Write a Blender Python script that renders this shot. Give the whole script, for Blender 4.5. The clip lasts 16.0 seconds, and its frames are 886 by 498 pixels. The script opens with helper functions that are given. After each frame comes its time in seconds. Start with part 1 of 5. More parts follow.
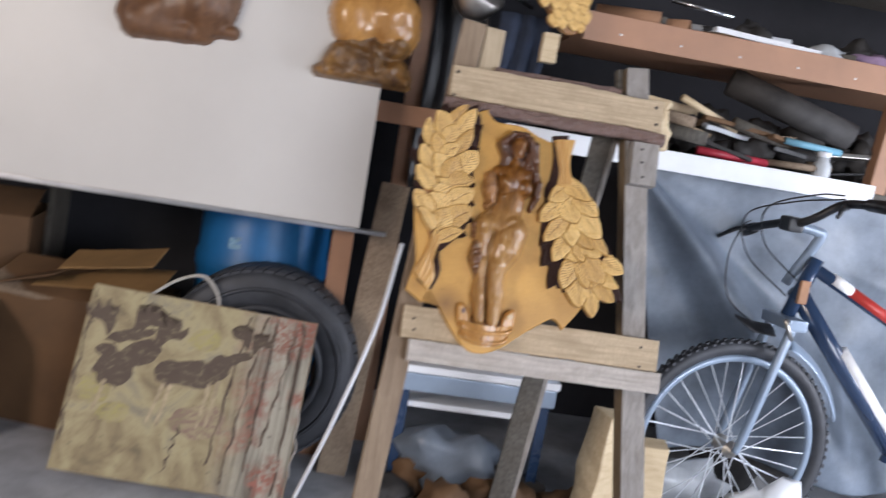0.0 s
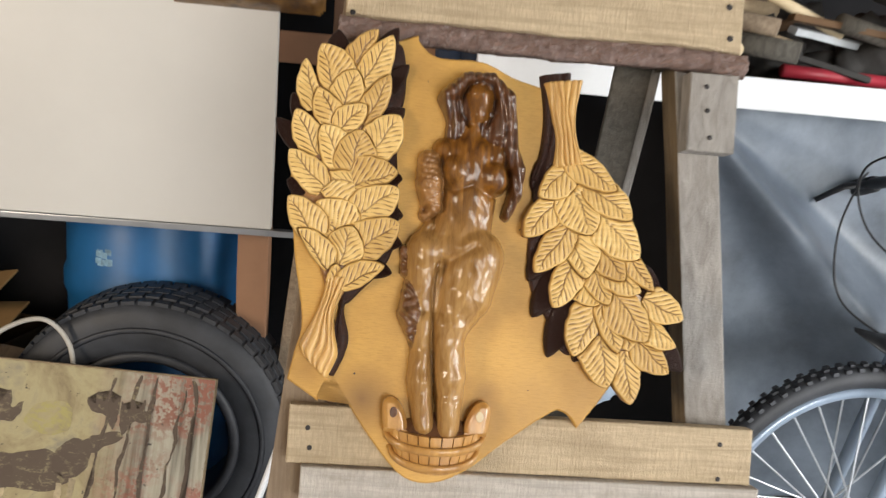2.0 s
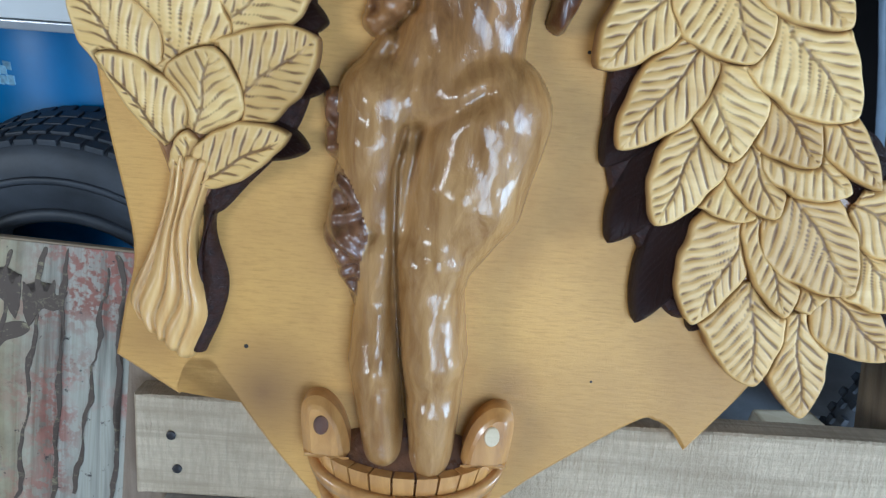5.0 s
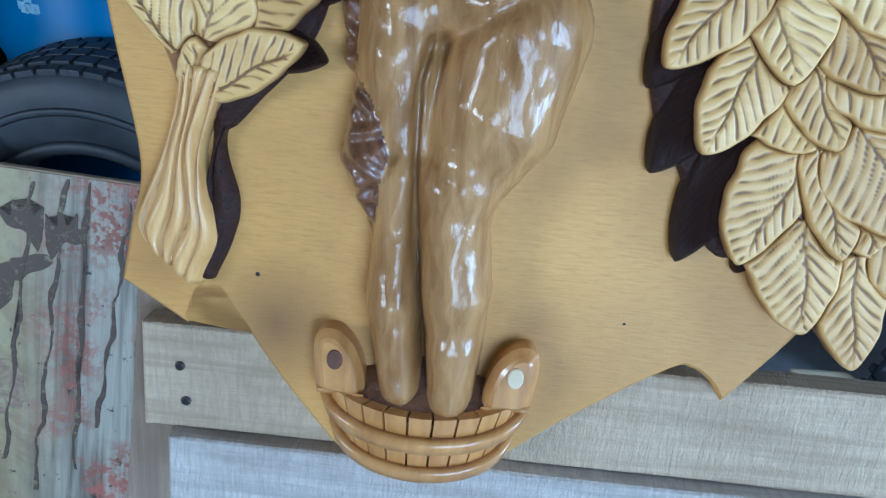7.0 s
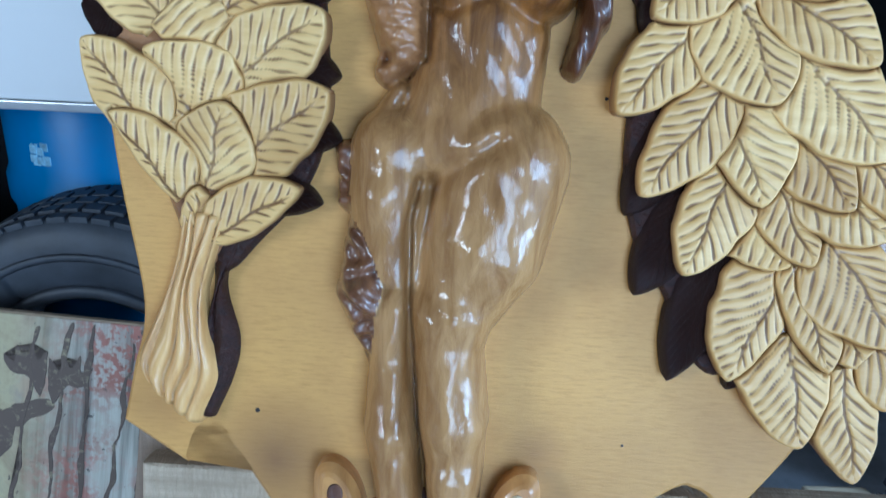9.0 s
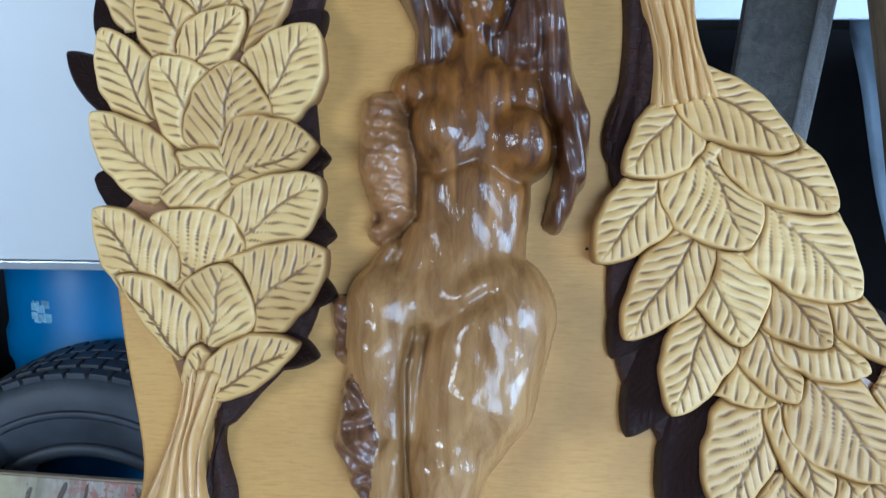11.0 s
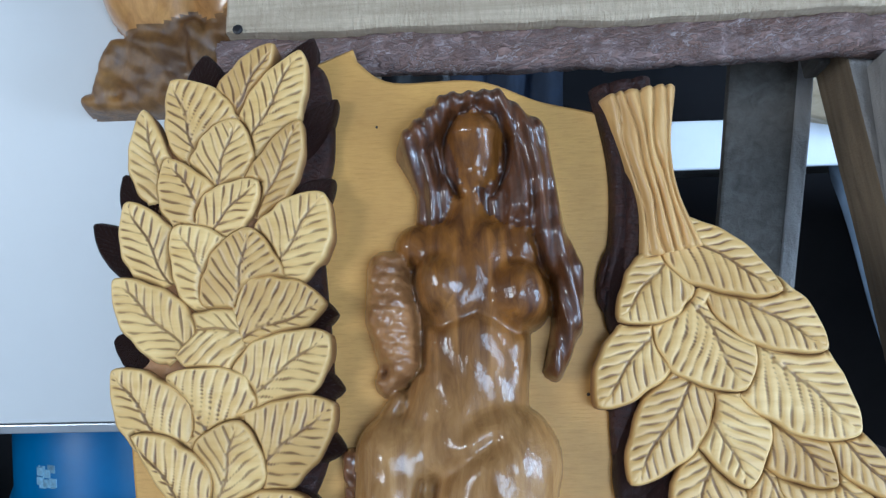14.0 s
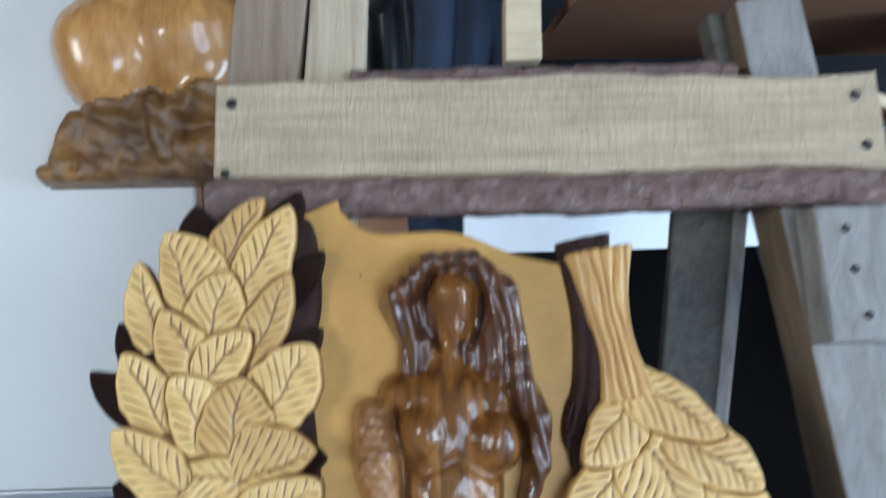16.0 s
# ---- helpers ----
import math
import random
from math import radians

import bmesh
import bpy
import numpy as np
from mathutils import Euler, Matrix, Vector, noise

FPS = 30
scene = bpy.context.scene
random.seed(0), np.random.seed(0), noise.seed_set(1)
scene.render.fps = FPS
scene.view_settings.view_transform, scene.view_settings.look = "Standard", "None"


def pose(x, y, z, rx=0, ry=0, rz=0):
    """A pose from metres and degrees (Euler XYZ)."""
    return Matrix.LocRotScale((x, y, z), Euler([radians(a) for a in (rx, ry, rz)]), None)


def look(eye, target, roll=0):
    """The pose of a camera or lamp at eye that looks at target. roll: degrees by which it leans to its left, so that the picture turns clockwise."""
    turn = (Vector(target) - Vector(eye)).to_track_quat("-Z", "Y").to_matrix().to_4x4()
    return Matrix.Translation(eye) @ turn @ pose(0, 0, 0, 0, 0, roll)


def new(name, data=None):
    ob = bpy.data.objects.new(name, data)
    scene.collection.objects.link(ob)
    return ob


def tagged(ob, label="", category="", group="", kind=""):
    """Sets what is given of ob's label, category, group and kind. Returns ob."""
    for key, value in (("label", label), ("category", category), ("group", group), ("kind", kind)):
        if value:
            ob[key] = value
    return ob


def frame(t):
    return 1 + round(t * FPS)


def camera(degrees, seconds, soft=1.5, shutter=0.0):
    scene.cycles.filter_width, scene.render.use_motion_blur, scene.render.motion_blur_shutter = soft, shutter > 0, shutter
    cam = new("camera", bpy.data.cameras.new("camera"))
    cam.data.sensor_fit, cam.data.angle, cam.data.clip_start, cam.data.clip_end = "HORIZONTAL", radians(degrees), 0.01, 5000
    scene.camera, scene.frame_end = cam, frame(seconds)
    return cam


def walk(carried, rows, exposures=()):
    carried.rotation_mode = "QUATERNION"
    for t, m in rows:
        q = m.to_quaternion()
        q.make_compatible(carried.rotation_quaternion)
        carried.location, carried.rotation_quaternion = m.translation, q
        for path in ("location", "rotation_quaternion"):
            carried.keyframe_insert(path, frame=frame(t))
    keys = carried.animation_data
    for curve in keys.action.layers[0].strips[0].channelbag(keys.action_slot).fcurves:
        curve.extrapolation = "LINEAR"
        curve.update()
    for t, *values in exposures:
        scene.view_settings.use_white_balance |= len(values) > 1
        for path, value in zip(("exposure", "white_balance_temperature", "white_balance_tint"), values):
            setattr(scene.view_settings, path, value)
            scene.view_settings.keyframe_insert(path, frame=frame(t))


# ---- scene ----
cam = camera(59.0, 16.0, 1.3, 0.5)
METRES, EYE, TILT, LEAN, TURN = 1.8, 1.186, -8.0, -9.5, -5.0
ROWS = [
    (0.0, 0.0, 0.0, 0.0, 0.0, 0.0, 0.0),
    (0.5, 0.0753, 0.1231, 0.0257, -3.13, 2.12, 3.9),
    (1.0, 0.1331, 0.2147, 0.0468, 3.52, 4.47, 6.45),
    (1.5, 0.1252, 0.3683, 0.0636, 3.43, -0.3, 3.76),
    (2.0, 0.0992, 0.4921, 0.0882, 2.28, -5.33, 4.08),
    (2.5, 0.1007, 0.6001, 0.0879, 3.36, -8.64, 4.06),
    (3.0, 0.118, 0.6872, 0.0874, 5.87, -14.1, 4.88),
    (3.5, 0.1133, 0.7208, 0.0843, 7.41, -15.1, 4.44),
    (4.0, 0.1149, 0.7621, 0.0844, 6.39, -18.3, 4.61),
    (6.5, 0.1163, 0.8275, 0.0602, 9.28, -21.62, 4.23),
    (7.0, 0.1162, 0.8275, 0.0596, 9.77, -23.14, 3.94),
    (7.5, 0.1167, 0.8271, 0.0598, 9.62, -22.78, 4.17),
    (8.0, 0.1185, 0.8256, 0.0609, 9.48, -20.93, 5.02),
    (8.5, 0.12, 0.8221, 0.0626, 9.32, -17.36, 5.68),
    (9.0, 0.1214, 0.8195, 0.0633, 9.21, -13.93, 6.25),
    (9.5, 0.1228, 0.816, 0.0643, 9.11, -10.67, 6.78),
    (12.0, 0.1273, 0.804, 0.0702, 9.03, 1.3, 9.17),
    (12.5, 0.1285, 0.8001, 0.0701, 9.48, 4.52, 9.74),
    (13.0, 0.1294, 0.797, 0.0699, 9.57, 6.34, 10.08),
    (13.5, 0.1297, 0.796, 0.0696, 9.69, 7.21, 10.18),
    (14.0, 0.1293, 0.7962, 0.0695, 9.29, 7.09, 10.01),
    (14.5, 0.1291, 0.7964, 0.0697, 9.31, 6.97, 9.96),
    (15.0, 0.1291, 0.7963, 0.0696, 9.43, 7.01, 9.96),
    (15.5, 0.1273, 0.7941, 0.0737, 8.98, 6.63, 9.82),
    (16.0, 0.1244, 0.7617, 0.131, 4.17, 5.92, 10.36),
]

EXPOSURES = [(0.0, -0.25, 6600, 20), (1.0, -0.1, 7400, 16), (2.4, -0.05, 7600, 14), (3.0, -0.1, 7400, 12), (3.6, -0.2, 5900, 8), (4.2, -0.2, 5400, 6), (6.3, -0.2, 4500, 2), (9.0, -0.18, 4500, 3), (12.0, -0.2, 4850, 5), (15.5, -0.17, 5220, 6), (16.0, -0.15, 5350, 6)]
walk(cam, [(t, pose(0, 0, EYE, TILT, LEAN, TURN) @ pose(METRES * x, METRES * y, METRES * z, 90 + pitch, roll, yaw)) for t, x, y, z, yaw, pitch, roll in ROWS], EXPOSURES)

# ---- light ----
world = bpy.data.worlds.new("sky")
scene.world = world
world.use_nodes = True
wn = world.node_tree
sky = wn.nodes.new("ShaderNodeTexSky")
sky.sky_type, sky.sun_disc, sky.sun_elevation, sky.sun_rotation = "NISHITA", False, radians(40), radians(200)
wn.links.new(sky.outputs[0], wn.nodes["Background"].inputs[0])
wn.nodes["Background"].inputs[1].default_value = 0.10


def area(name, eye, target, sx, sy, watts, colour):
    d = bpy.data.lights.new(name, "AREA")
    d.shape, d.size, d.size_y, d.energy, d.color = "RECTANGLE", sx, sy, watts, colour
    ob = new(name, d)
    ob.matrix_world = look(eye, target)
    return ob


area("window_light", (-2.52, -0.2, 1.6), (0.3, 1.9, 1.0), 0.95, 0.85, 62, (1.0, 0.93, 0.82))
area("doorway_light", (2.15, -2.42, 1.15), (1.2, 2.2, 0.8), 2.2, 2.0, 170, (0.80, 0.90, 1.0))
area("side_door_light", (3.5, 1.05, 1.1), (0.5, 1.95, 0.9), 0.75, 1.9, 95, (0.80, 0.90, 1.0))


# ---- materials ----
def material(name):
    m = bpy.data.materials.new(name)
    m.use_nodes = True
    return m, m.node_tree, m.node_tree.nodes["Principled BSDF"]


def node(tree, kind, **values):
    n = tree.nodes.new(kind)
    for key, value in values.items():
        n.inputs[key.replace("_", " ")].default_value = value
    return n


def coords(tree, stretch=(1, 1, 1), out="Object"):
    tc = tree.nodes.new("ShaderNodeTexCoord")
    mp = tree.nodes.new("ShaderNodeMapping")
    mp.inputs["Scale"].default_value = stretch
    info = tree.nodes.new("ShaderNodeObjectInfo")
    add = tree.nodes.new("ShaderNodeVectorMath")
    mul = tree.nodes.new("ShaderNodeMath")
    mul.operation = "MULTIPLY"
    mul.inputs[1].default_value = 7.0
    tree.links.new(info.outputs["Random"], mul.inputs[0])
    tree.links.new(tc.outputs[out], add.inputs[0])
    tree.links.new(mul.outputs[0], add.inputs[1])
    tree.links.new(add.outputs[0], mp.inputs[0])
    return mp.outputs[0]


def ramp(tree, fac, stops):
    r = tree.nodes.new("ShaderNodeValToRGB")
    e = r.color_ramp.elements
    while len(e) < len(stops):
        e.new(0.5)
    for el, (p, c) in zip(e, stops):
        el.position, el.color = p, (*c, 1)
    tree.links.new(fac, r.inputs[0])
    return r.outputs[0]


def mix(tree, fac, a, b, kind="MIX"):
    n = tree.nodes.new("ShaderNodeMix")
    n.data_type, n.blend_type = "RGBA", kind
    for sock, v in ((n.inputs[0], fac), (n.inputs[6], a), (n.inputs[7], b)):
        if isinstance(v, (int, float)):
            sock.default_value = v
        elif isinstance(v, tuple):
            sock.default_value = (*v, 1)
        else:
            tree.links.new(v, sock)
    return n.outputs[2]


def bump(tree, bsdf, height, strength=0.3, distance=0.002, coat_too=True):
    b = tree.nodes.new("ShaderNodeBump")
    b.inputs["Strength"].default_value, b.inputs["Distance"].default_value = strength, distance
    tree.links.new(height, b.inputs["Height"])
    tree.links.new(b.outputs[0], bsdf.inputs["Normal"])
    if coat_too:
        tree.links.new(b.outputs[0], bsdf.inputs["Coat Normal"])


def noise_tex(tree, vec, scale, detail=6, rough=0.6, distortion=0.0):
    n = node(tree, "ShaderNodeTexNoise", Scale=scale, Detail=detail, Roughness=rough, Distortion=distortion)
    tree.links.new(vec, n.inputs["Vector"])
    return n.outputs[0]


def wood(name, light, dark, stretch=(3, 40, 40), rough=0.6, coat=0.0, stain=(0.1, 0.07, 0.05), stained=0.35, rel=0.35):
    """Grain along the axis with the smallest stretch, with knots of stain."""
    m, t, b = material(name)
    grain = noise_tex(t, coords(t, stretch), 1.6, 8, 0.62, 0.6)
    col = ramp(t, grain, [(0.3, dark), (0.62, light)])
    blotch = noise_tex(t, coords(t, tuple(0.5 + 0.012 * q for q in stretch)), 6.0, 7, 0.68)
    f = ramp(t, blotch, [(0.45, (0, 0, 0)), (0.75, (stained,) * 3)])
    col = mix(t, f, col, stain)
    t.links.new(col, b.inputs["Base Color"])
    b.inputs["Roughness"].default_value = rough
    b.inputs["Coat Weight"].default_value, b.inputs["Coat Roughness"].default_value = coat, 0.12
    saw = noise_tex(t, coords(t), 260, 4, 0.7)
    both = t.nodes.new("ShaderNodeMath")
    both.operation = "ADD"
    t.links.new(grain, both.inputs[0])
    t.links.new(saw, both.inputs[1])
    bump(t, b, both.outputs[0], rel, 0.0018, coat < 0.45)
    rr = t.nodes.new("ShaderNodeMapRange")
    rr.inputs["To Min"].default_value, rr.inputs["To Max"].default_value = max(0.05, rough - 0.12), min(1.0, rough + 0.15)
    t.links.new(blotch, rr.inputs["Value"])
    t.links.new(rr.outputs[0], b.inputs["Roughness"])
    return m


def plain(name, colour, rough=0.6, metal=0.0, vary=0.25, scale=8.0, rel=0.15, coat=0.0):
    m, t, b = material(name)
    n = noise_tex(t, coords(t), scale, 7, 0.65)
    lo = tuple(c * (1 - vary) for c in colour)
    hi = tuple(min(1, c * (1 + vary)) for c in colour)
    t.links.new(ramp(t, n, [(0.3, lo), (0.7, hi)]), b.inputs["Base Color"])
    fine = noise_tex(t, coords(t), scale * 14, 4, 0.6)
    r = t.nodes.new("ShaderNodeMapRange")
    r.inputs["To Min"].default_value, r.inputs["To Max"].default_value = max(0.03, rough - 0.12), min(1, rough + 0.12)
    t.links.new(n, r.inputs["Value"])
    t.links.new(r.outputs[0], b.inputs["Roughness"])
    b.inputs["Metallic"].default_value = metal
    b.inputs["Coat Weight"].default_value = coat
    bump(t, b, fine, rel, 0.001)
    return m




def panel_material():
    """Honey varnish over birch plywood: fine broken grain, cloudy stain, a brown stain left of the tub, other darker
    patches by the tub and the tail.
    """
    m, t, b = material("varnished_plywood")
    grain = noise_tex(t, coords(t, (55, 420, 90)), 1.4, 8, 0.7, 0.2)
    col = ramp(t, grain, [(0.28, (0.50, 0.26, 0.052)), (0.5, (0.61, 0.33, 0.075)), (0.75, (0.65, 0.36, 0.085))])
    cloud = noise_tex(t, coords(t), 9.0, 6, 0.62)
    col = mix(t, ramp(t, cloud, [(0.42, (0, 0, 0)), (0.72, (0.65, 0.65, 0.65))]), col, (0.38, 0.185, 0.042))
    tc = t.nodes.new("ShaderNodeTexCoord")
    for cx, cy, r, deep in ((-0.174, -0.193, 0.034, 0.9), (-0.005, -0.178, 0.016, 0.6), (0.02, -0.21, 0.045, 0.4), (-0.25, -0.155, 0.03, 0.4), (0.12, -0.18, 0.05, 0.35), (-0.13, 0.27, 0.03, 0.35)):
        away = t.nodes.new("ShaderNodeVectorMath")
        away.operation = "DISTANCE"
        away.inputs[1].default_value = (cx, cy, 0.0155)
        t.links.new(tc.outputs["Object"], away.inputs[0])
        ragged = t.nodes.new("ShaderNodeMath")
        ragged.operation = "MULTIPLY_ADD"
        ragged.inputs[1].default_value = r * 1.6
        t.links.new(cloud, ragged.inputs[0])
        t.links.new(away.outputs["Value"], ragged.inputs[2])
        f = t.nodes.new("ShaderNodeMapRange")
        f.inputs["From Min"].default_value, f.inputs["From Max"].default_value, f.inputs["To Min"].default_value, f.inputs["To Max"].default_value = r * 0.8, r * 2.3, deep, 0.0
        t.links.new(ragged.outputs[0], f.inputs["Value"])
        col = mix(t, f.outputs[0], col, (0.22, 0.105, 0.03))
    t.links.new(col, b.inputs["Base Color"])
    rr = t.nodes.new("ShaderNodeMapRange")
    rr.inputs["To Min"].default_value, rr.inputs["To Max"].default_value = 0.42, 0.65
    t.links.new(cloud, rr.inputs["Value"])
    t.links.new(rr.outputs[0], b.inputs["Roughness"])
    b.inputs["Coat Weight"].default_value, b.inputs["Coat Roughness"].default_value = 0.08, 0.45
    bump(t, b, grain, 0.3, 0.0012)
    return m


PLYWOOD = panel_material()
POSTWOOD = wood("pale_split_pine", (0.56, 0.46, 0.32), (0.40, 0.31, 0.2), (70, 3, 60), 0.75, 0.0, (0.25, 0.18, 0.11), 0.5, 0.8)
LEAFWOOD_DARK = wood("dark_stained_limewood", (0.045, 0.014, 0.008), (0.012, 0.005, 0.004), (110, 150, 120), 0.45, 0.18, (0.015, 0.008, 0.008), 0.3, 1.0)
LEAFWOOD_DARK.node_tree.nodes["Principled BSDF"].inputs["Specular IOR Level"].default_value = 0.25
STALKWOOD = wood("pale_stalk_limewood", (0.70, 0.43, 0.15), (0.52, 0.27, 0.075), (60, 6, 60), 0.4, 0.3, (0.33, 0.16, 0.05), 0.3, 0.12)
BODYWOOD = wood("brown_washed_limewood", (0.34, 0.17, 0.06), (0.23, 0.11, 0.035), (20, 20, 20), 0.4, 0.3, (0.2, 0.09, 0.03), 0.4, 0.2)
HAIRWOOD = wood("dark_brown_lacquered_wood", (0.125, 0.042, 0.011), (0.038, 0.013, 0.005), (90, 18, 60), 0.35, 0.9, (0.03, 0.012, 0.008), 0.4, 0.5)
SLEEVEWOOD = wood("tan_lacquered_wood", (0.38, 0.18, 0.06), (0.19, 0.08, 0.026), (30, 30, 30), 0.3, 0.5, (0.1, 0.04, 0.015), 0.4, 0.4)
CLOTHWOOD = wood("red_brown_lacquered_wood", (0.20, 0.085, 0.034), (0.09, 0.036, 0.015), (40, 25, 40), 0.25, 0.8, (0.05, 0.02, 0.01), 0.4, 0.6)
ROOTWOOD = wood("mottled_lacquered_root", (0.30, 0.145, 0.035), (0.07, 0.027, 0.008), (16, 11, 16), 0.45, 0.3, (0.03, 0.013, 0.006), 0.75, 0.5)
TUBWOOD = wood("honey_lacquered_wood", (0.58, 0.30, 0.085), (0.38, 0.17, 0.042), (50, 10, 50), 0.3, 0.6, (0.2, 0.08, 0.025), 0.4, 0.15)
PINE = wood("rough_sawn_pine", (0.49, 0.37, 0.235), (0.35, 0.255, 0.155), (3, 70, 70), 0.75, 0.0, (0.2, 0.13, 0.08), 0.75, 0.9)
PINE_Y = wood("upright_weathered_pine", (0.34, 0.255, 0.175), (0.21, 0.15, 0.10), (60, 3, 60), 0.8, 0.0, (0.15, 0.1, 0.07), 0.75, 0.9)
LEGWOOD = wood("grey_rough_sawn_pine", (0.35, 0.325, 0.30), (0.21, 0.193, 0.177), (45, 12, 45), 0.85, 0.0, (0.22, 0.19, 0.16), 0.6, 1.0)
LEGSIDE = wood("dark_brown_pine", (0.20, 0.145, 0.085), (0.11, 0.078, 0.045), (60, 3, 60), 0.75, 0.0, (0.14, 0.09, 0.05), 0.6, 0.7)
GREYWOOD = wood("grey_weathered_wood", (0.135, 0.122, 0.102), (0.065, 0.058, 0.049), (60, 60, 3), 0.85, 0.0, (0.08, 0.065, 0.05), 0.75, 0.9)


def sawn_material(name, light, dark, stain):
    """Band-sawn pine: long grain crossed by the saw's close upright marks, rough and furry."""
    m, t, b = material(name)
    grain = noise_tex(t, coords(t, (4, 75, 60)), 1.5, 8, 0.65, 0.7)
    col = ramp(t, grain, [(0.3, dark), (0.6, light)])
    marks = noise_tex(t, coords(t, (330, 55, 60)), 1.0, 4, 0.6, 0.3)
    col = mix(t, ramp(t, marks, [(0.42, (0.45, 0.45, 0.45)), (0.58, (0, 0, 0))]), col, dark)
    blotch = noise_tex(t, coords(t, (1, 2, 1)), 9.0, 7, 0.7)
    col = mix(t, ramp(t, blotch, [(0.48, (0, 0, 0)), (0.72, (0.7, 0.7, 0.7))]), col, stain)
    t.links.new(col, b.inputs["Base Color"])
    b.inputs["Roughness"].default_value = 0.85
    fur = noise_tex(t, coords(t), 420, 4, 0.7)
    both = t.nodes.new("ShaderNodeMath")
    both.operation = "MULTIPLY_ADD"
    both.inputs[1].default_value = 0.7
    t.links.new(fur, both.inputs[0])
    t.links.new(marks, both.inputs[2])
    bump(t, b, both.outputs[0], 0.9, 0.003)
    return m


SAWN = sawn_material("band_sawn_pine", (0.62, 0.49, 0.33), (0.41, 0.31, 0.20), (0.36, 0.27, 0.17))
LEDGEWOOD = sawn_material("grey_sawn_pine", (0.60, 0.55, 0.49), (0.38, 0.34, 0.30), (0.30, 0.25, 0.20))


def bark_material():
    """Flaking pine bark: plates with pale lifted rims over red-brown."""
    m, t, b = material("pine_bark")
    vec = coords(t, (10, 25, 25))
    warp = noise_tex(t, vec, 1.3, 6, 0.65)
    v = t.nodes.new("ShaderNodeTexVoronoi")
    v.feature = "DISTANCE_TO_EDGE"
    add = t.nodes.new("ShaderNodeVectorMath")
    t.links.new(vec, add.inputs[0])
    swirl = t.nodes.new("ShaderNodeVectorMath")
    swirl.operation = "SCALE"
    swirl.inputs["Scale"].default_value = 1.9
    t.links.new(warp, swirl.inputs[0])
    t.links.new(swirl.outputs[0], add.inputs[1])
    t.links.new(add.outputs[0], v.inputs["Vector"])
    plate = ramp(t, v.outputs["Distance"], [(0.015, (0.34, 0.27, 0.25)), (0.05, (0.13, 0.075, 0.055)), (0.14, (0.23, 0.135, 0.105)), (0.4, (0.30, 0.19, 0.155))])
    n = noise_tex(t, coords(t), 30, 6, 0.7)
    col = mix(t, ramp(t, n, [(0.45, (0, 0, 0)), (0.65, (0.8, 0.8, 0.8))]), plate, (0.25, 0.17, 0.15))
    t.links.new(col, b.inputs["Base Color"])
    b.inputs["Roughness"].default_value = 0.7
    bump(t, b, v.outputs["Distance"], 0.9, 0.006)
    return m


BARK = bark_material()
MATTEBROWN = wood("matte_brown_wood", (0.20, 0.095, 0.043), (0.09, 0.042, 0.022), (30, 10, 30), 0.45, 0.2, (0.07, 0.03, 0.018), 0.4, 0.3)
NAIL = plain("dark_nail", (0.05, 0.045, 0.045), 0.5, 0.8)
WHITEBOARD = plain("white_laminate", (0.61, 0.59, 0.555), 0.4, 0, 0.03, 3, 0.02)
ALU = plain("aluminium_trim", (0.5, 0.52, 0.55), 0.35, 0.9, 0.1)
BARREL = plain("blue_plastic", (0.006, 0.125, 0.32), 0.42, 0, 0.2, 5, 0.1)
RUBBER = plain("worn_tyre_rubber", (0.040, 0.043, 0.050), 0.55, 0, 0.4, 12, 0.35)
CONCRETE = plain("dusty_concrete", (0.40, 0.42, 0.45), 0.85, 0, 0.35, 5, 0.6)
WALL = plain("near_black_wall", (0.02, 0.02, 0.024), 0.9, 0, 0.5, 2, 0.3)
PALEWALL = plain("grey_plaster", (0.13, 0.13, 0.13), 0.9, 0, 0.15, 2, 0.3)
TARP = plain("grey_tarpaulin", (0.17, 0.205, 0.25), 0.38, 0, 0.28, 9, 0.25)
ORANGE = plain("brown_painted_edge", (0.36, 0.19, 0.11), 0.55, 0, 0.12, 6, 0.1)
WHITEPAINT = plain("white_painted_rail", (0.80, 0.82, 0.84), 0.4, 0, 0.06, 6, 0.1)
OCHRE = plain("ochre_cardboard", (0.30, 0.17, 0.065), 0.8, 0, 0.25, 5, 0.15)
CARD = plain("brown_cardboard", (0.13, 0.068, 0.03), 0.8, 0, 0.25, 5, 0.15)
STEEL = plain("dull_steel", (0.5, 0.48, 0.45), 0.35, 1.0, 0.2, 6, 0.1)
CHROME = plain("bright_spoke_steel", (0.65, 0.67, 0.7), 0.25, 1.0, 0.1)
SCUFF = plain("scuffed_pale_blue", (0.22, 0.38, 0.50), 0.7, 0, 0.5, 40)
PALECLOTH = plain("pale_blue_cloth", (0.40, 0.50, 0.62), 0.85, 0, 0.3, 10, 0.5)
SPOKE = plain("pale_spoke_wire", (0.62, 0.66, 0.70), 0.35, 0.4, 0.1)
BLACK = plain("black_plastic", (0.015, 0.016, 0.018), 0.4, 0, 0.3)
BIKEBLUE = plain("dark_blue_enamel", (0.02, 0.045, 0.10), 0.25, 0, 0.15, 6, 0.02, 0.5)
BIKEGREY = plain("grey_blue_enamel", (0.29, 0.37, 0.47), 0.3, 0.2, 0.1, 6, 0.02, 0.4)
BIKEWHITE = plain("white_enamel_stripe", (0.78, 0.78, 0.78), 0.3)
BIKERED = plain("red_enamel", (0.5, 0.04, 0.03), 0.3)
DENIM = plain("dark_denim", (0.02, 0.03, 0.055), 0.9, 0, 0.4, 10, 0.5)
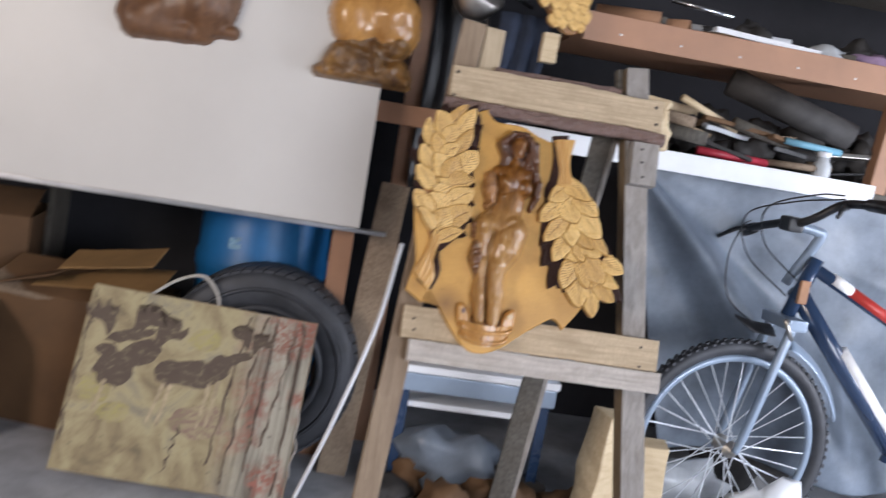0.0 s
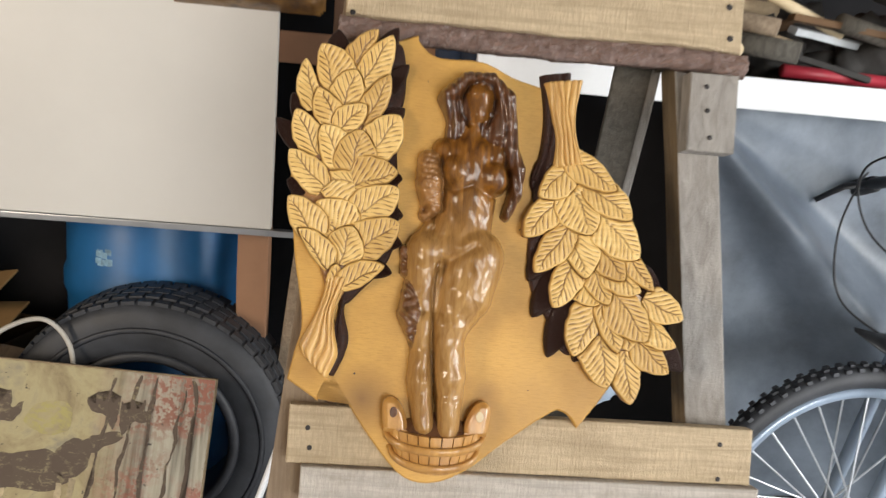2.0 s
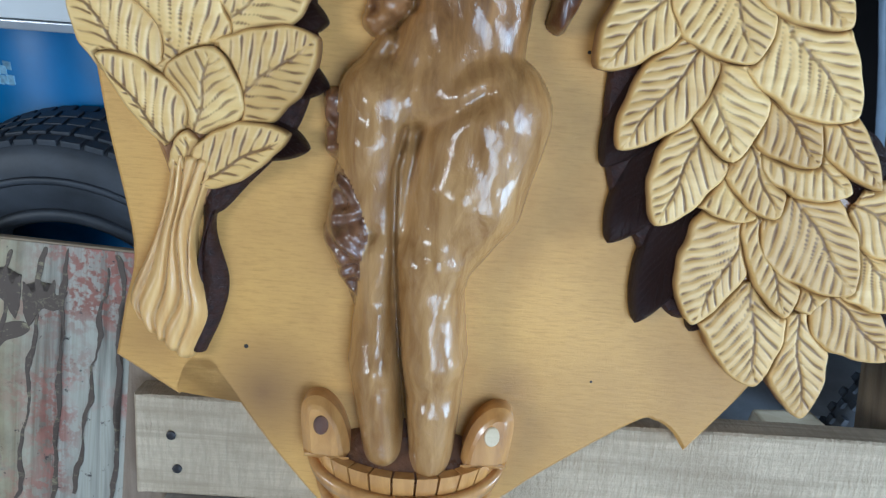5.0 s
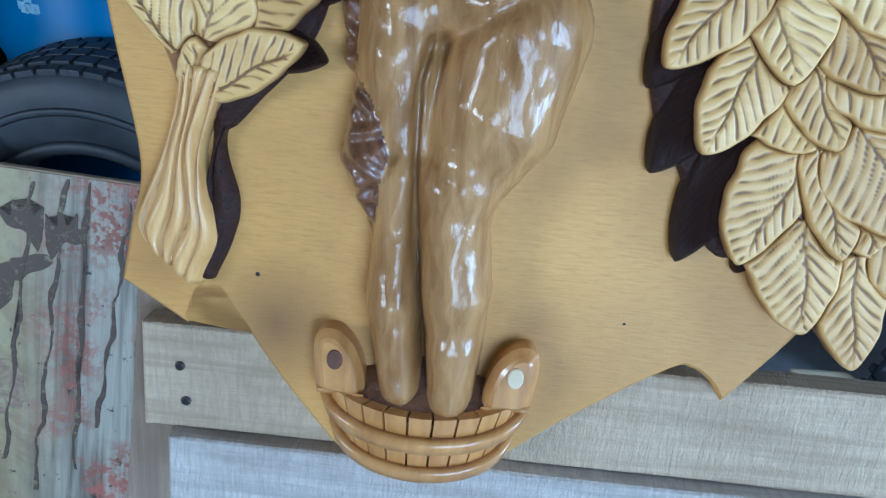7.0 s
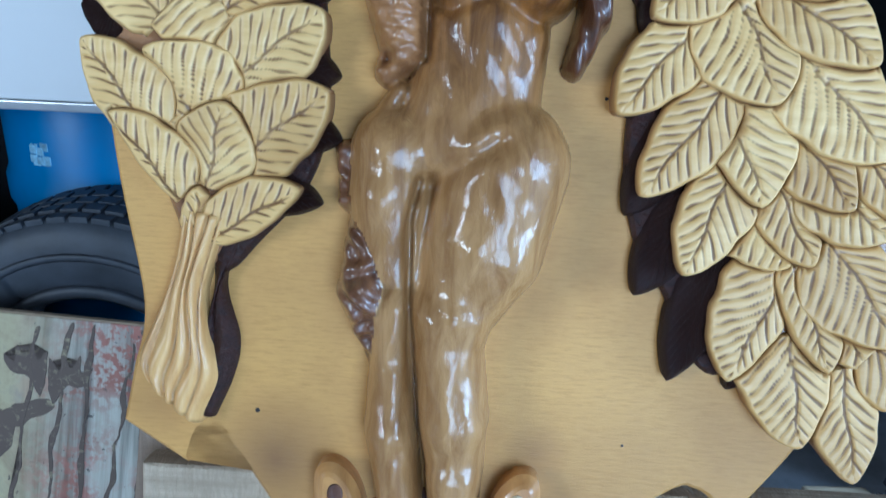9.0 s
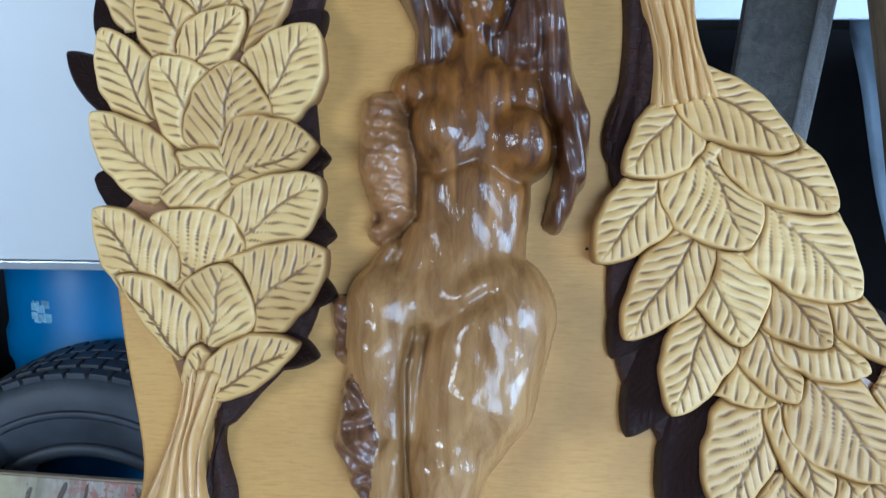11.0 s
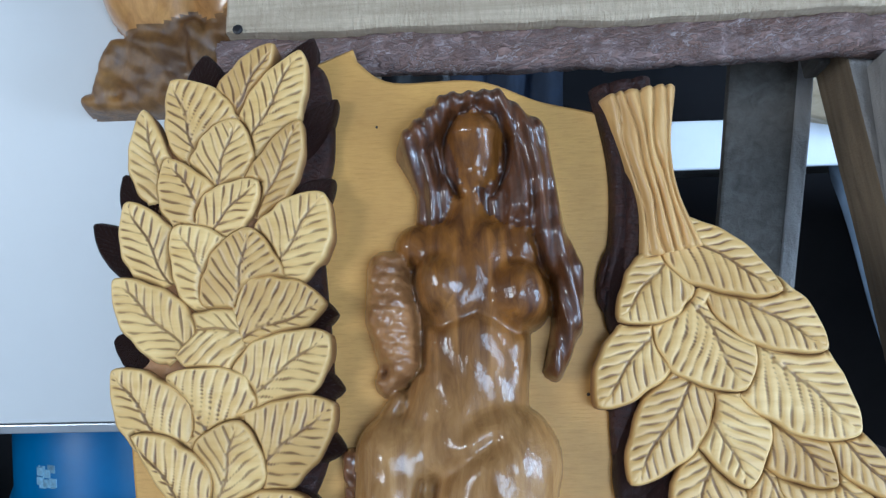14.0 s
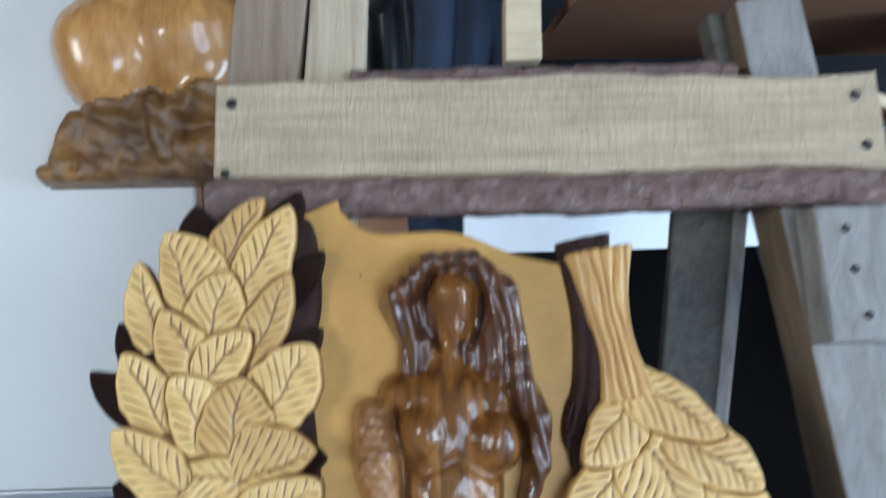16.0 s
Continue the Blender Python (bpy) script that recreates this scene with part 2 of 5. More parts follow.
CREAM = wood("fresh_cut_timber", (0.68, 0.55, 0.36), (0.55, 0.42, 0.25), (5, 40, 40), 0.7, 0, (0.4, 0.28, 0.16), 0.3, 0.3)
CLEAR = plain("cloudy_plastic", (0.55, 0.58, 0.6), 0.2, 0, 0.2)
REDTOOL = plain("red_plastic", (0.42, 0.03, 0.05), 0.4)
BLUETOOL = plain("pale_blue_plastic", (0.18, 0.42, 0.55), 0.4)
LILAC = plain("faded_lilac_cloth", (0.33, 0.22, 0.33), 0.9)
ROPE = plain("pale_rope", (0.5, 0.47, 0.42), 0.9)
JUNK = plain("dark_scrap", (0.05, 0.047, 0.045), 0.7, 0.2, 0.6, 9)
CANOPY = plain("brown_clay", (0.33, 0.17, 0.09), 0.7, 0, 0.3, 6)


def leaf_material():
    """Pale limewood whose carved veins hold brown stain; the veins follow the leaf's own map."""
    m, t, b = material("carved_leaf_limewood")
    uvn = t.nodes.new("ShaderNodeUVMap")
    uvn.uv_map = "leaf"
    sep = t.nodes.new("ShaderNodeSeparateXYZ")
    t.links.new(uvn.outputs[0], sep.inputs[0])
    wob = noise_tex(t, coords(t), 90, 3)
    f = ramp(t, sep.outputs[0], [(0.22, (0, 0, 0)), (0.62, (0.93, 0.93, 0.93))])
    f = mix(t, 1.0, f, ramp(t, wob, [(0.2, (0.85, 0.85, 0.85)), (0.6, (1, 1, 1))]), "MULTIPLY")
    info = t.nodes.new("ShaderNodeObjectInfo")
    f = mix(t, 1.0, f, ramp(t, info.outputs["Random"], [(0.0, (0.8, 0.8, 0.8)), (0.5, (1, 1, 1))]), "MULTIPLY")
    grain = noise_tex(t, coords(t, (8, 60, 60)), 2.0, 6)
    base = ramp(t, grain, [(0.3, (0.67, 0.41, 0.125)), (0.7, (0.82, 0.565, 0.22))])
    base = mix(t, ramp(t, info.outputs["Random"], [(0.0, (0, 0, 0)), (1.0, (0.3, 0.3, 0.3))]), base, (0.56, 0.31, 0.08))
    blot = noise_tex(t, coords(t), 3.2, 6, 0.65)
    base = mix(t, ramp(t, blot, [(0.44, (0, 0, 0)), (0.70, (0.8, 0.8, 0.8))]), base, (0.42, 0.22, 0.050))
    col = mix(t, f, base, (0.165, 0.074, 0.02))
    # Brown rims and walls: groove stain, deepened as painted shade between the leaves.
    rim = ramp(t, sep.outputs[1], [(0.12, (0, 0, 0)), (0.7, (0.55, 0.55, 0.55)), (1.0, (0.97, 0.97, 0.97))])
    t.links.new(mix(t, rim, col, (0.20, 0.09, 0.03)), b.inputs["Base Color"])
    b.inputs["Roughness"].default_value = 0.46
    b.inputs["Coat Weight"].default_value, b.inputs["Coat Roughness"].default_value = 0.1, 0.3
    bump(t, b, grain, 0.08, 0.001)
    return m


LEAFWOOD = leaf_material()


def figure_material():
    """Lacquered limewood, stained brown at the top and worn paler towards the feet, with dark streaks."""
    m, t, b = material("brown_lacquered_limewood")
    vec = coords(t, (60, 9, 40))
    grain = noise_tex(t, vec, 1.5, 8, 0.6, 0.8)
    dark = ramp(t, grain, [(0.3, (0.055, 0.016, 0.003)), (0.65, (0.26, 0.098, 0.013))])
    pale = ramp(t, grain, [(0.32, (0.26, 0.12, 0.030)), (0.62, (0.45, 0.25, 0.088))])
    blot = noise_tex(t, coords(t, (9, 4, 6)), 1.6, 4, 0.5)
    tc = t.nodes.new("ShaderNodeTexCoord")
    sep = t.nodes.new("ShaderNodeSeparateXYZ")
    t.links.new(tc.outputs["Object"], sep.inputs[0])
    up = t.nodes.new("ShaderNodeMapRange")
    up.inputs["From Min"].default_value, up.inputs["From Max"].default_value = 0.16, -0.06
    t.links.new(sep.outputs[1], up.inputs["Value"])
    add = t.nodes.new("ShaderNodeMath")
    add.operation = "MULTIPLY_ADD"
    add.inputs[1].default_value = 0.75
    t.links.new(up.outputs[0], add.inputs[0])
    half = t.nodes.new("ShaderNodeMath")
    half.operation = "MULTIPLY"
    half.inputs[1].default_value = 0.55
    t.links.new(blot, half.inputs[0])
    t.links.new(half.outputs[0], add.inputs[2])
    f = ramp(t, add.outputs[0], [(0.4, (0, 0, 0)), (0.9, (1, 1, 1))])
    t.links.new(mix(t, f, dark, pale), b.inputs["Base Color"])
    b.inputs["Roughness"].default_value, b.inputs["Specular IOR Level"].default_value = 0.45, 0.2
    b.inputs["Coat Weight"].default_value, b.inputs["Coat Roughness"].default_value = 0.75, 0.10
    dents = noise_tex(t, coords(t, (70, 34, 50)), 1.0, 6, 0.66, 0.7)
    bump(t, b, dents, 0.45, 0.005, False)
    ripple = t.nodes.new("ShaderNodeBump")
    ripple.inputs["Strength"].default_value, ripple.inputs["Distance"].default_value = 0.6, 0.0011
    t.links.new(noise_tex(t, coords(t, (170, 80, 110)), 1.0, 4, 0.55, 0.8), ripple.inputs["Height"])
    t.links.new(ripple.outputs[0], b.inputs["Coat Normal"])
    return m


FIGUREWOOD = figure_material()


def painting_material():
    """Old oil paint on board: ochre and moss ground, birch stems at one side, red undergrowth, cracks and flakes."""
    m, t, b = material("flaking_oil_paint")
    vec = coords(t)
    n1 = noise_tex(t, vec, 7, 8, 0.65, 0.5)
    col = ramp(t, n1, [(0.32, (0.13, 0.10, 0.06)), (0.44, (0.28, 0.22, 0.12)), (0.55, (0.40, 0.34, 0.19)), (0.64, (0.26, 0.23, 0.16)), (0.78, (0.2, 0.17, 0.11))])
    tc = t.nodes.new("ShaderNodeTexCoord")
    sep = t.nodes.new("ShaderNodeSeparateXYZ")
    t.links.new(tc.outputs["Object"], sep.inputs[0])
    right = ramp(t, sep.outputs[0], [(0.10, (0, 0, 0)), (0.22, (1, 1, 1))])
    stems = noise_tex(t, coords(t, (26, 1.5, 1)), 1.6, 4, 0.6, 0.4)
    birch = ramp(t, stems, [(0.34, (0.12, 0.10, 0.075)), (0.44, (0.26, 0.24, 0.19)), (0.58, (0.44, 0.41, 0.33)), (0.75, (0.30, 0.27, 0.20))])
    col = mix(t, right, col, birch)
    clumps = noise_tex(t, coords(t), 6, 3, 0.5)
    dabs = noise_tex(t, coords(t), 75, 4, 0.65)
    where = mix(t, 1.0, right, ramp(t, clumps, [(0.44, (0, 0, 0)), (0.56, (1, 1, 1))]), "MULTIPLY")
    rmask = mix(t, 1.0, where, ramp(t, dabs, [(0.44, (0.15, 0.15, 0.15)), (0.54, (0.9, 0.9, 0.9))]), "MULTIPLY")
    col = mix(t, rmask, col, ramp(t, n1, [(0.4, (0.24, 0.08, 0.05)), (0.6, (0.42, 0.15, 0.11))]))
    flakes = noise_tex(t, coords(t), 45, 5, 0.7)
    col = mix(t, ramp(t, flakes, [(0.62, (0, 0, 0)), (0.68, (1, 1, 1))]), col, (0.045, 0.035, 0.03))
    t.links.new(col, b.inputs["Base Color"])
    b.inputs["Roughness"].default_value = 0.6
    bump(t, b, flakes, 0.5, 0.001)
    return m


PAINT = painting_material()
PAINTPALE = plain("pale_ochre_oil_paint", (0.40, 0.32, 0.2), 0.65, 0, 0.4, 40, 0.5)


def thin_paint(name, colour, low=0.42):
    """Paint dabbed on in broken strokes over the ochre ground."""
    m, t, b = material(name)
    ground = ramp(t, noise_tex(t, coords(t), 7, 8, 0.65, 0.5), [(0.35, (0.2, 0.16, 0.09)), (0.6, (0.38, 0.32, 0.18))])
    strokes = ramp(t, noise_tex(t, coords(t, (1, 1.6, 1)), 42, 6, 0.72, 0.4), [(low, (0, 0, 0)), (low + 0.16, (0.92, 0.92, 0.92))])
    t.links.new(mix(t, strokes, ground, colour), b.inputs["Base Color"])
    b.inputs["Roughness"].default_value = 0.62
    bump(t, b, strokes, 0.3, 0.001)
    return m


PAINTBROWN = thin_paint("dark_brown_oil_paint", (0.075, 0.048, 0.037), 0.30)
PAINTYELLOW = thin_paint("yellow_green_oil_paint", (0.38, 0.33, 0.12))
PAINTMAUVE = thin_paint("mauve_brown_oil_paint", (0.24, 0.15, 0.12))


# ---- mesh helpers ----
def link(name, bm, mat, parent=None, label="", smooth=False):
    me = bpy.data.meshes.new(name)
    bmesh.ops.recalc_face_normals(bm, faces=bm.faces)
    bm.to_mesh(me)
    bm.free()
    for mt in (mat if isinstance(mat, (list, tuple)) else [mat]):
        me.materials.append(mt)
    if smooth:
        me.polygons.foreach_set("use_smooth", [True] * len(me.polygons))
    ob = new(name, me)
    if parent:
        ob.parent = parent
    if label:
        ob["label"] = label
    return ob


def part(name, bm, mat, parent, label="", smooth=False):
    return link(name, bm, mat, parent, label, smooth)


def thing(name, label, category, m=None, group="", kind=""):
    ob = new(name)
    ob.empty_display_size = 0.05
    if m is not None:
        ob.matrix_world = m
    return tagged(ob, label, category, group, kind)


def box(sx, sy, sz, at=(0, 0, 0), bevel=0.0, rough=0.0, seed=0, cuts=0):
    """A box centred at a place, with rounded edges and, if wanted, uneven sawn faces."""
    bm = bmesh.new()
    bmesh.ops.create_cube(bm, size=1.0)
    bmesh.ops.scale(bm, vec=(sx, sy, sz), verts=bm.verts)
    if cuts:
        axis = max(range(3), key=lambda k: (sx, sy, sz)[k])
        es = [e for e in bm.edges if abs((e.verts[0].co - e.verts[1].co)[axis]) > 1e-6]
        bmesh.ops.subdivide_edges(bm, edges=es, cuts=cuts)
    if bevel:
        sharp = [e for e in bm.edges if len(e.link_faces) == 2 and e.calc_face_angle() > 0.5]
        bmesh.ops.bevel(bm, geom=sharp, offset=bevel, segments=2, affect="EDGES", profile=0.6)
    for v in bm.verts:
        if rough:
            v.co += noise.noise_vector(v.co * 9 + Vector((seed, seed * 1.7, 0))) * rough
        v.co += Vector(at)
    return bm


def turn(bm, m):
    bmesh.ops.transform(bm, matrix=m, verts=bm.verts)
    return bm


def join(*bms):
    out = bmesh.new()
    for b in bms:
        me = bpy.data.meshes.new("tmp")
        b.to_mesh(me)
        out.from_mesh(me)
        b.free()
        bpy.data.meshes.remove(me)
    return out


def beam(a, b, width, thick, side=(1, 0, 0), bevel=0.003, rough=0.003, seed=0):
    """A plank from a to b; its width lies along side."""
    a, b, side = Vector(a), Vector(b), Vector(side)
    z = (b - a).normalized()
    x = (side - z * side.dot(z)).normalized()
    y = z.cross(x)
    m = Matrix.Translation((a + b) / 2) @ Matrix((x, y, z)).transposed().to_4x4()
    return turn(box(width, thick, (b - a).length, (0, 0, 0), bevel, rough, seed, 8), m)


def smooth_line(pts, n=6):
    """A Catmull-Rom line through the points, ends kept."""
    p = [np.array(q, float) for q in pts]
    p = [2 * p[0] - p[1]] + p + [2 * p[-1] - p[-2]]
    out = []
    for i in range(1, len(p) - 2):
        for k in range(n):
            t = k / n
            out.append(0.5 * (2 * p[i] + (p[i + 1] - p[i - 1]) * t + (2 * p[i - 1] - 5 * p[i] + 4 * p[i + 1] - p[i + 2]) * t * t + (3 * p[i] - p[i - 1] - 3 * p[i + 1] + p[i + 2]) * t ** 3))
    out.append(p[-2])
    return out


def tube(pts, r, n=10, caps=True, flat=1.0):
    """A round bar along the points; r is one radius or one for each point."""
    pts = [Vector(p) for p in pts]
    rs = r if isinstance(r, (list, tuple)) else [r] * len(pts)
    bm = bmesh.new()
    rings = []
    ref = Vector((0.31, 0.77, 0.55))
    for i, p in enumerate(pts):
        d = (pts[min(i + 1, len(pts) - 1)] - pts[max(i - 1, 0)]).normalized()
        x = (ref - d * ref.dot(d)).normalized()
        ref = x
        y = d.cross(x)
        rings.append([bm.verts.new(p + (x * math.cos(2 * math.pi * k / n) + y * math.sin(2 * math.pi * k / n) * flat) * rs[i]) for k in range(n)])
    for a, b in zip(rings, rings[1:]):
        for k in range(n):
            bm.faces.new((a[k], a[(k + 1) % n], b[(k + 1) % n], b[k]))
    if caps:
        bm.faces.new(rings[0][::-1])
        bm.faces.new(rings[-1])
    return bm


def lathe(profile, n=40, closed=False):
    """Turns a profile of (radius, height) about z."""
    bm = bmesh.new()
    rings = []
    for r, z in profile:
        rings.append([bm.verts.new((r * math.cos(2 * math.pi * k / n), r * math.sin(2 * math.pi * k / n), z)) for k in range(n)])
    pairs = list(zip(rings, rings[1:])) + ([(rings[-1], rings[0])] if closed else [])
    for a, b in pairs:
        for k in range(n):
            bm.faces.new((a[k], a[(k + 1) % n], b[(k + 1) % n], b[k]))
    if not closed:
        bm.faces.new(rings[0][::-1])
        bm.faces.new(rings[-1])
    return bm


def slab(outline, z0, z1, bevel=0.0015):
    """A flat board of any outline, its front edge eased."""
    bm = bmesh.new()
    p = np.array(outline, float)
    keep = np.hypot(*(p - np.roll(p, 1, axis=0)).T) > 1e-6
    p = p[keep]
    if np.sum(p[:, 0] * np.roll(p[:, 1], -1) - p[:, 1] * np.roll(p[:, 0], -1)) < 0:
        p = p[::-1]
    d = np.roll(p, -1, axis=0) - np.roll(p, 1, axis=0)
    d /= np.maximum(np.hypot(*d.T), 1e-9)[:, None]
    inner = p + np.stack([-d[:, 1], d[:, 0]], 1) * bevel
    rings = [[bm.verts.new((x, y, z)) for x, y in q] for q, z in ((p, z0), (p, z1 - bevel), (inner * 0.65 + p * 0.35, z1 - bevel * 0.25), (inner, z1))]
    n = len(p)
    for a, b in zip(rings, rings[1:]):
        for k in range(n):
            bm.faces.new((a[k], a[(k + 1) % n], b[(k + 1) % n], b[k]))
    caps = [bm.faces.new(rings[0][::-1]), bm.faces.new(rings[-1])]
    bmesh.ops.triangulate(bm, faces=caps, quad_method="BEAUTY", ngon_method="BEAUTY")
    return bm


def height_mesh(us, vs, h, keep, back=-0.004, which=None):
    """A relief over a grid; cells are kept where keep is true."""
    bm = bmesh.new()
    grid = {}
    for i in range(len(us) - 1):
        for j in range(len(vs) - 1):
            if not (keep[i, j] or keep[i + 1, j] or keep[i, j + 1] or keep[i + 1, j + 1]):
                continue
            q = []
            for a, b in ((i, j), (i + 1, j), (i + 1, j + 1), (i, j + 1)):
                if (a, b) not in grid:
                    grid[a, b] = bm.verts.new((us[a], vs[b], max(h[a, b], back)))
                q.append(grid[a, b])
            f = bm.faces.new(q)
            if which is not None:
                f.material_index = int(which[i, j])
    return bm


def relief(prims, u0, u1, v0, v1, step, k=3.2, extra=None):
    """Soft union of rounded limbs: (x0, y0, r0, x1, y1, r1, height, kind), all in centimetres."""
    us, vs = np.arange(u0, u1, step), np.arange(v0, v1, step)
    X, Y = np.meshgrid(us, vs, indexing="ij")
    hs = []
    for x0, y0, r0, x1, y1, r1, hh, kind in prims:
        dx, dy = x1 - x0, y1 - y0
        s = np.clip(((X - x0) * dx + (Y - y0) * dy) / max(dx * dx + dy * dy, 1e-9), 0, 1)
        r = r0 + (r1 - r0) * s
        d = np.hypot(X - x0 - dx * s, Y - y0 - dy * s) / r
        hs.append(np.where(d < 1, hh * (r / max(r0, r1)) * np.sqrt(np.maximum(1 - d * d, 0)), -(d - 1) * r * 2.5))
    hs = np.array(hs)
    top = hs.max(0)
    h = top + np.log(np.exp(k * (hs - top)).sum(0)) / k
    which = np.array([p[7] for p in prims])[hs.argmax(0)]
    if extra is not None:
        h = h + extra(X, Y, which)
    return us * 0.01, vs * 0.01, h * 0.01, which

# ---- the room ----
floor = tagged(link("floor", box(7.0, 8.0, 0.1, (0.4, 0.4, -0.05)), CONCRETE), "dusty light grey concrete garage floor", "floor", kind="structure")
wall_north = tagged(link("wall_north", box(7.0, 0.1, 2.7, (0.4, 3.55, 1.35)), WALL), "near-black back wall behind the shelves", "wall", kind="structure")
ceiling = tagged(link("ceiling", box(7.0, 8.0, 0.1, (0.4, 0.4, 2.65)), PALEWALL), "plain grey ceiling", "ceiling", kind="structure")


def wall_with_opening(name, length, height, a, b, c, d, thick, m, label):
    """A wall in its own x-z plane with an opening from a to b and from c to d high."""
    bits = [box(a, thick, height, (a / 2, 0, height / 2)), box(length - b, thick, height, ((length + b) / 2, 0, height / 2)),
            box(b - a, thick, height - d, ((a + b) / 2, 0, (height + d) / 2))]
    if c > 0:
        bits.append(box(b - a, thick, c, ((a + b) / 2, 0, c / 2)))
    ob = link(name, join(*bits), PALEWALL)
    ob.matrix_world = m
    return tagged(ob, label, "wall", kind="structure")


wall_with_opening("wall_west", 8.0, 2.7, 2.85, 3.95, 1.1, 2.1, 0.12, pose(-2.65, -3.6, 0, 0, 0, 90), "plain plastered side wall with a window opening")
wall_with_opening("wall_south", 7.0, 2.7, 4.0, 6.5, 0.0, 2.2, 0.12, pose(-3.1, -2.6, 0), "plain plastered wall with an open garage doorway")
wall_with_opening("wall_east", 8.0, 2.7, 4.25, 5.05, 0.0, 2.05, 0.12, pose(3.6, -3.6, 0, 0, 0, 90), "plain plastered side wall with a narrow open door")

# ---- easel: local x across, y up the slope, z out of its face ----
FACE = pose(0.41, 1.678 + 0.2586 * 0.98, 0.98, 75.5, 0, 0)
easel = thing("easel", "home-made easel nailed from rough sawn pine planks", "easel", FACE)


def upright(x0, y0, x1, y1, width, thick, seed, z=-0.013, mat=PINE_Y, name="leg", label=""):
    return part(name, beam((x0, y0, z), (x1, y1, z), width, thick, (1, 0, 0), 0.003, 0.004, seed), mat, easel, label)


upright(-0.192, 0.545, -0.325, -1.005, 0.062, 0.035, 3, -0.045, PINE_Y, "leg", "long tapering pine leg")
upright(-0.135, 0.54, -0.152, 0.25, 0.052, 0.03, 5, -0.048, POSTWOOD, "post", "split pale pine post end")
right_leg = beam((0.257, 0.50, -0.0575), (0.4075, -1.005, -0.0575), 0.062, 0.056, (1, 0, 0), 0.003, 0.003, 8)
right_leg.normal_update()
# Faces turned to the left take the darker brown.
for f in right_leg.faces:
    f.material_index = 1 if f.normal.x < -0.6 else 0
part("leg", right_leg, [LEGWOOD, LEGSIDE], easel, "grey rough-sawn pine leg with a darker brown side")
upright(0.235, 0.50, 0.256, 0.312, 0.05, 0.03, 9, -0.07, GREYWOOD, "post", "weathered post end")
part("back_leg", beam((0.224, 0.43, -0.10), (0.075, -0.985, -0.42), 0.060, 0.03, (1, 0, 0.2), 0.003, 0.004, 12), GREYWOOD, easel, "dark weathered back leg with a torn edge")
part("torn_edge", beam((0.2555, 0.43, -0.087), (0.1065, -0.985, -0.407), 0.014, 0.016, (1, 0, 0.2), 0.002, 0.006, 31), LEGWOOD, easel, "pale torn edge of the back leg")


def live_board(y0, y1, x0, x1, wave, seed, z0, z1, n=64):
    """A plank with a wavy upper and lower edge."""
    low, high = [], []
    for i in range(n + 1):
        x = x0 + (x1 - x0) * i / n
        a = noise.noise(Vector((x * 7, seed, 0))) + 0.4 * noise.noise(Vector((x * 23, seed, 3)))
        b = noise.noise(Vector((x * 6, seed + 5, 1))) + 0.4 * noise.noise(Vector((x * 25, seed, 6)))
        low.append((x, y0 + wave * a))
        high.append((x, y1 + wave * b))
    return slab(low + high[::-1], z0, z1, 0.002)


def bark_edge(y, width, x0, x1, wave, seed, z, depth, n=240, m=13):
    """A strip of bark left on a plank: a rounded ridge with scales."""
    us, vs = np.linspace(x0, x1, n), np.linspace(-1, 1, m)
    bm = bmesh.new()
    rows = []
    for u in us:
        c = y + wave * (noise.noise(Vector((u * 7, seed, 0))) + 0.4 * noise.noise(Vector((u * 23, seed, 3))))
        row = []
        for v in vs:
            hgt = math.sqrt(max(0.0, 1 - v * v)) * depth
            hgt += 0.0035 * noise.fractal(Vector((u * 60, v * 2.6, seed)), 0.7, 2.0, 4) + 0.002 * (noise.cell(Vector((u * 55, v * 3, seed))) - 0.5)
            row.append(bm.verts.new((u, c + v * width / 2, z + hgt)))
        rows.append(row)
    for a, b in zip(rows, rows[1:]):
        for j in range(m - 1):
            bm.faces.new((a[j], a[j + 1], b[j + 1], b[j]))
        bm.faces.new((a[-1], a[0], b[0], b[-1]))
    for r in (rows[0], rows[-1]):
        bm.faces.new(r)
    return bm


top_board = part("top_board", live_board(0.328, 0.412, -0.236, 0.33, 0.006, 2.0, -0.028, 0.0), SAWN, easel, "cross-sawn pine board with bark edges")
part("bark", bark_edge(0.314, 0.036, -0.245, 0.345, 0.006, 2.0, -0.022, 0.016), BARK, top_board, "reddish pine bark edge", True)
part("bark", bark_edge(0.420, 0.026, -0.125, 0.215, 0.005, 9.0, -0.026, 0.012), BARK, top_board, "reddish pine bark edge", True)
low_board = part("low_board", live_board(-0.292, -0.212, -0.272, 0.385, 0.0012, 4.0, -0.024, 0.0), SAWN, easel, "band-sawn pine cross board")
ledge = part("ledge", live_board(-0.346, -0.2930, -0.25, 0.392, 0.001, 6.0, -0.026, 0.013), LEDGEWOOD, easel, "grey rough pine ledge")
stub = part("stub", live_board(0.180, 0.292, 0.257, 0.328, 0.001, 8.0, -0.028, 0.004), LEGWOOD, easel, "short nailed pine offcut")


def nail(parent, x, y, z=0.0, r=0.0035):
    bm = lathe([(r, 0), (r, 0.0012), (r * 0.6, 0.0018)], 10)
    part("nail", turn(bm, Matrix.Translation((x, y, z))), NAIL, parent)


for px, py in ((-0.245, -0.243), (-0.241, -0.270), (0.337, -0.235), (0.337, -0.284)):
    nail(low_board, px, py)
for px, py in ((-0.222, 0.392), (0.308, 0.390), (0.312, 0.345)):
    nail(top_board, px, py, 0, 0.0045)
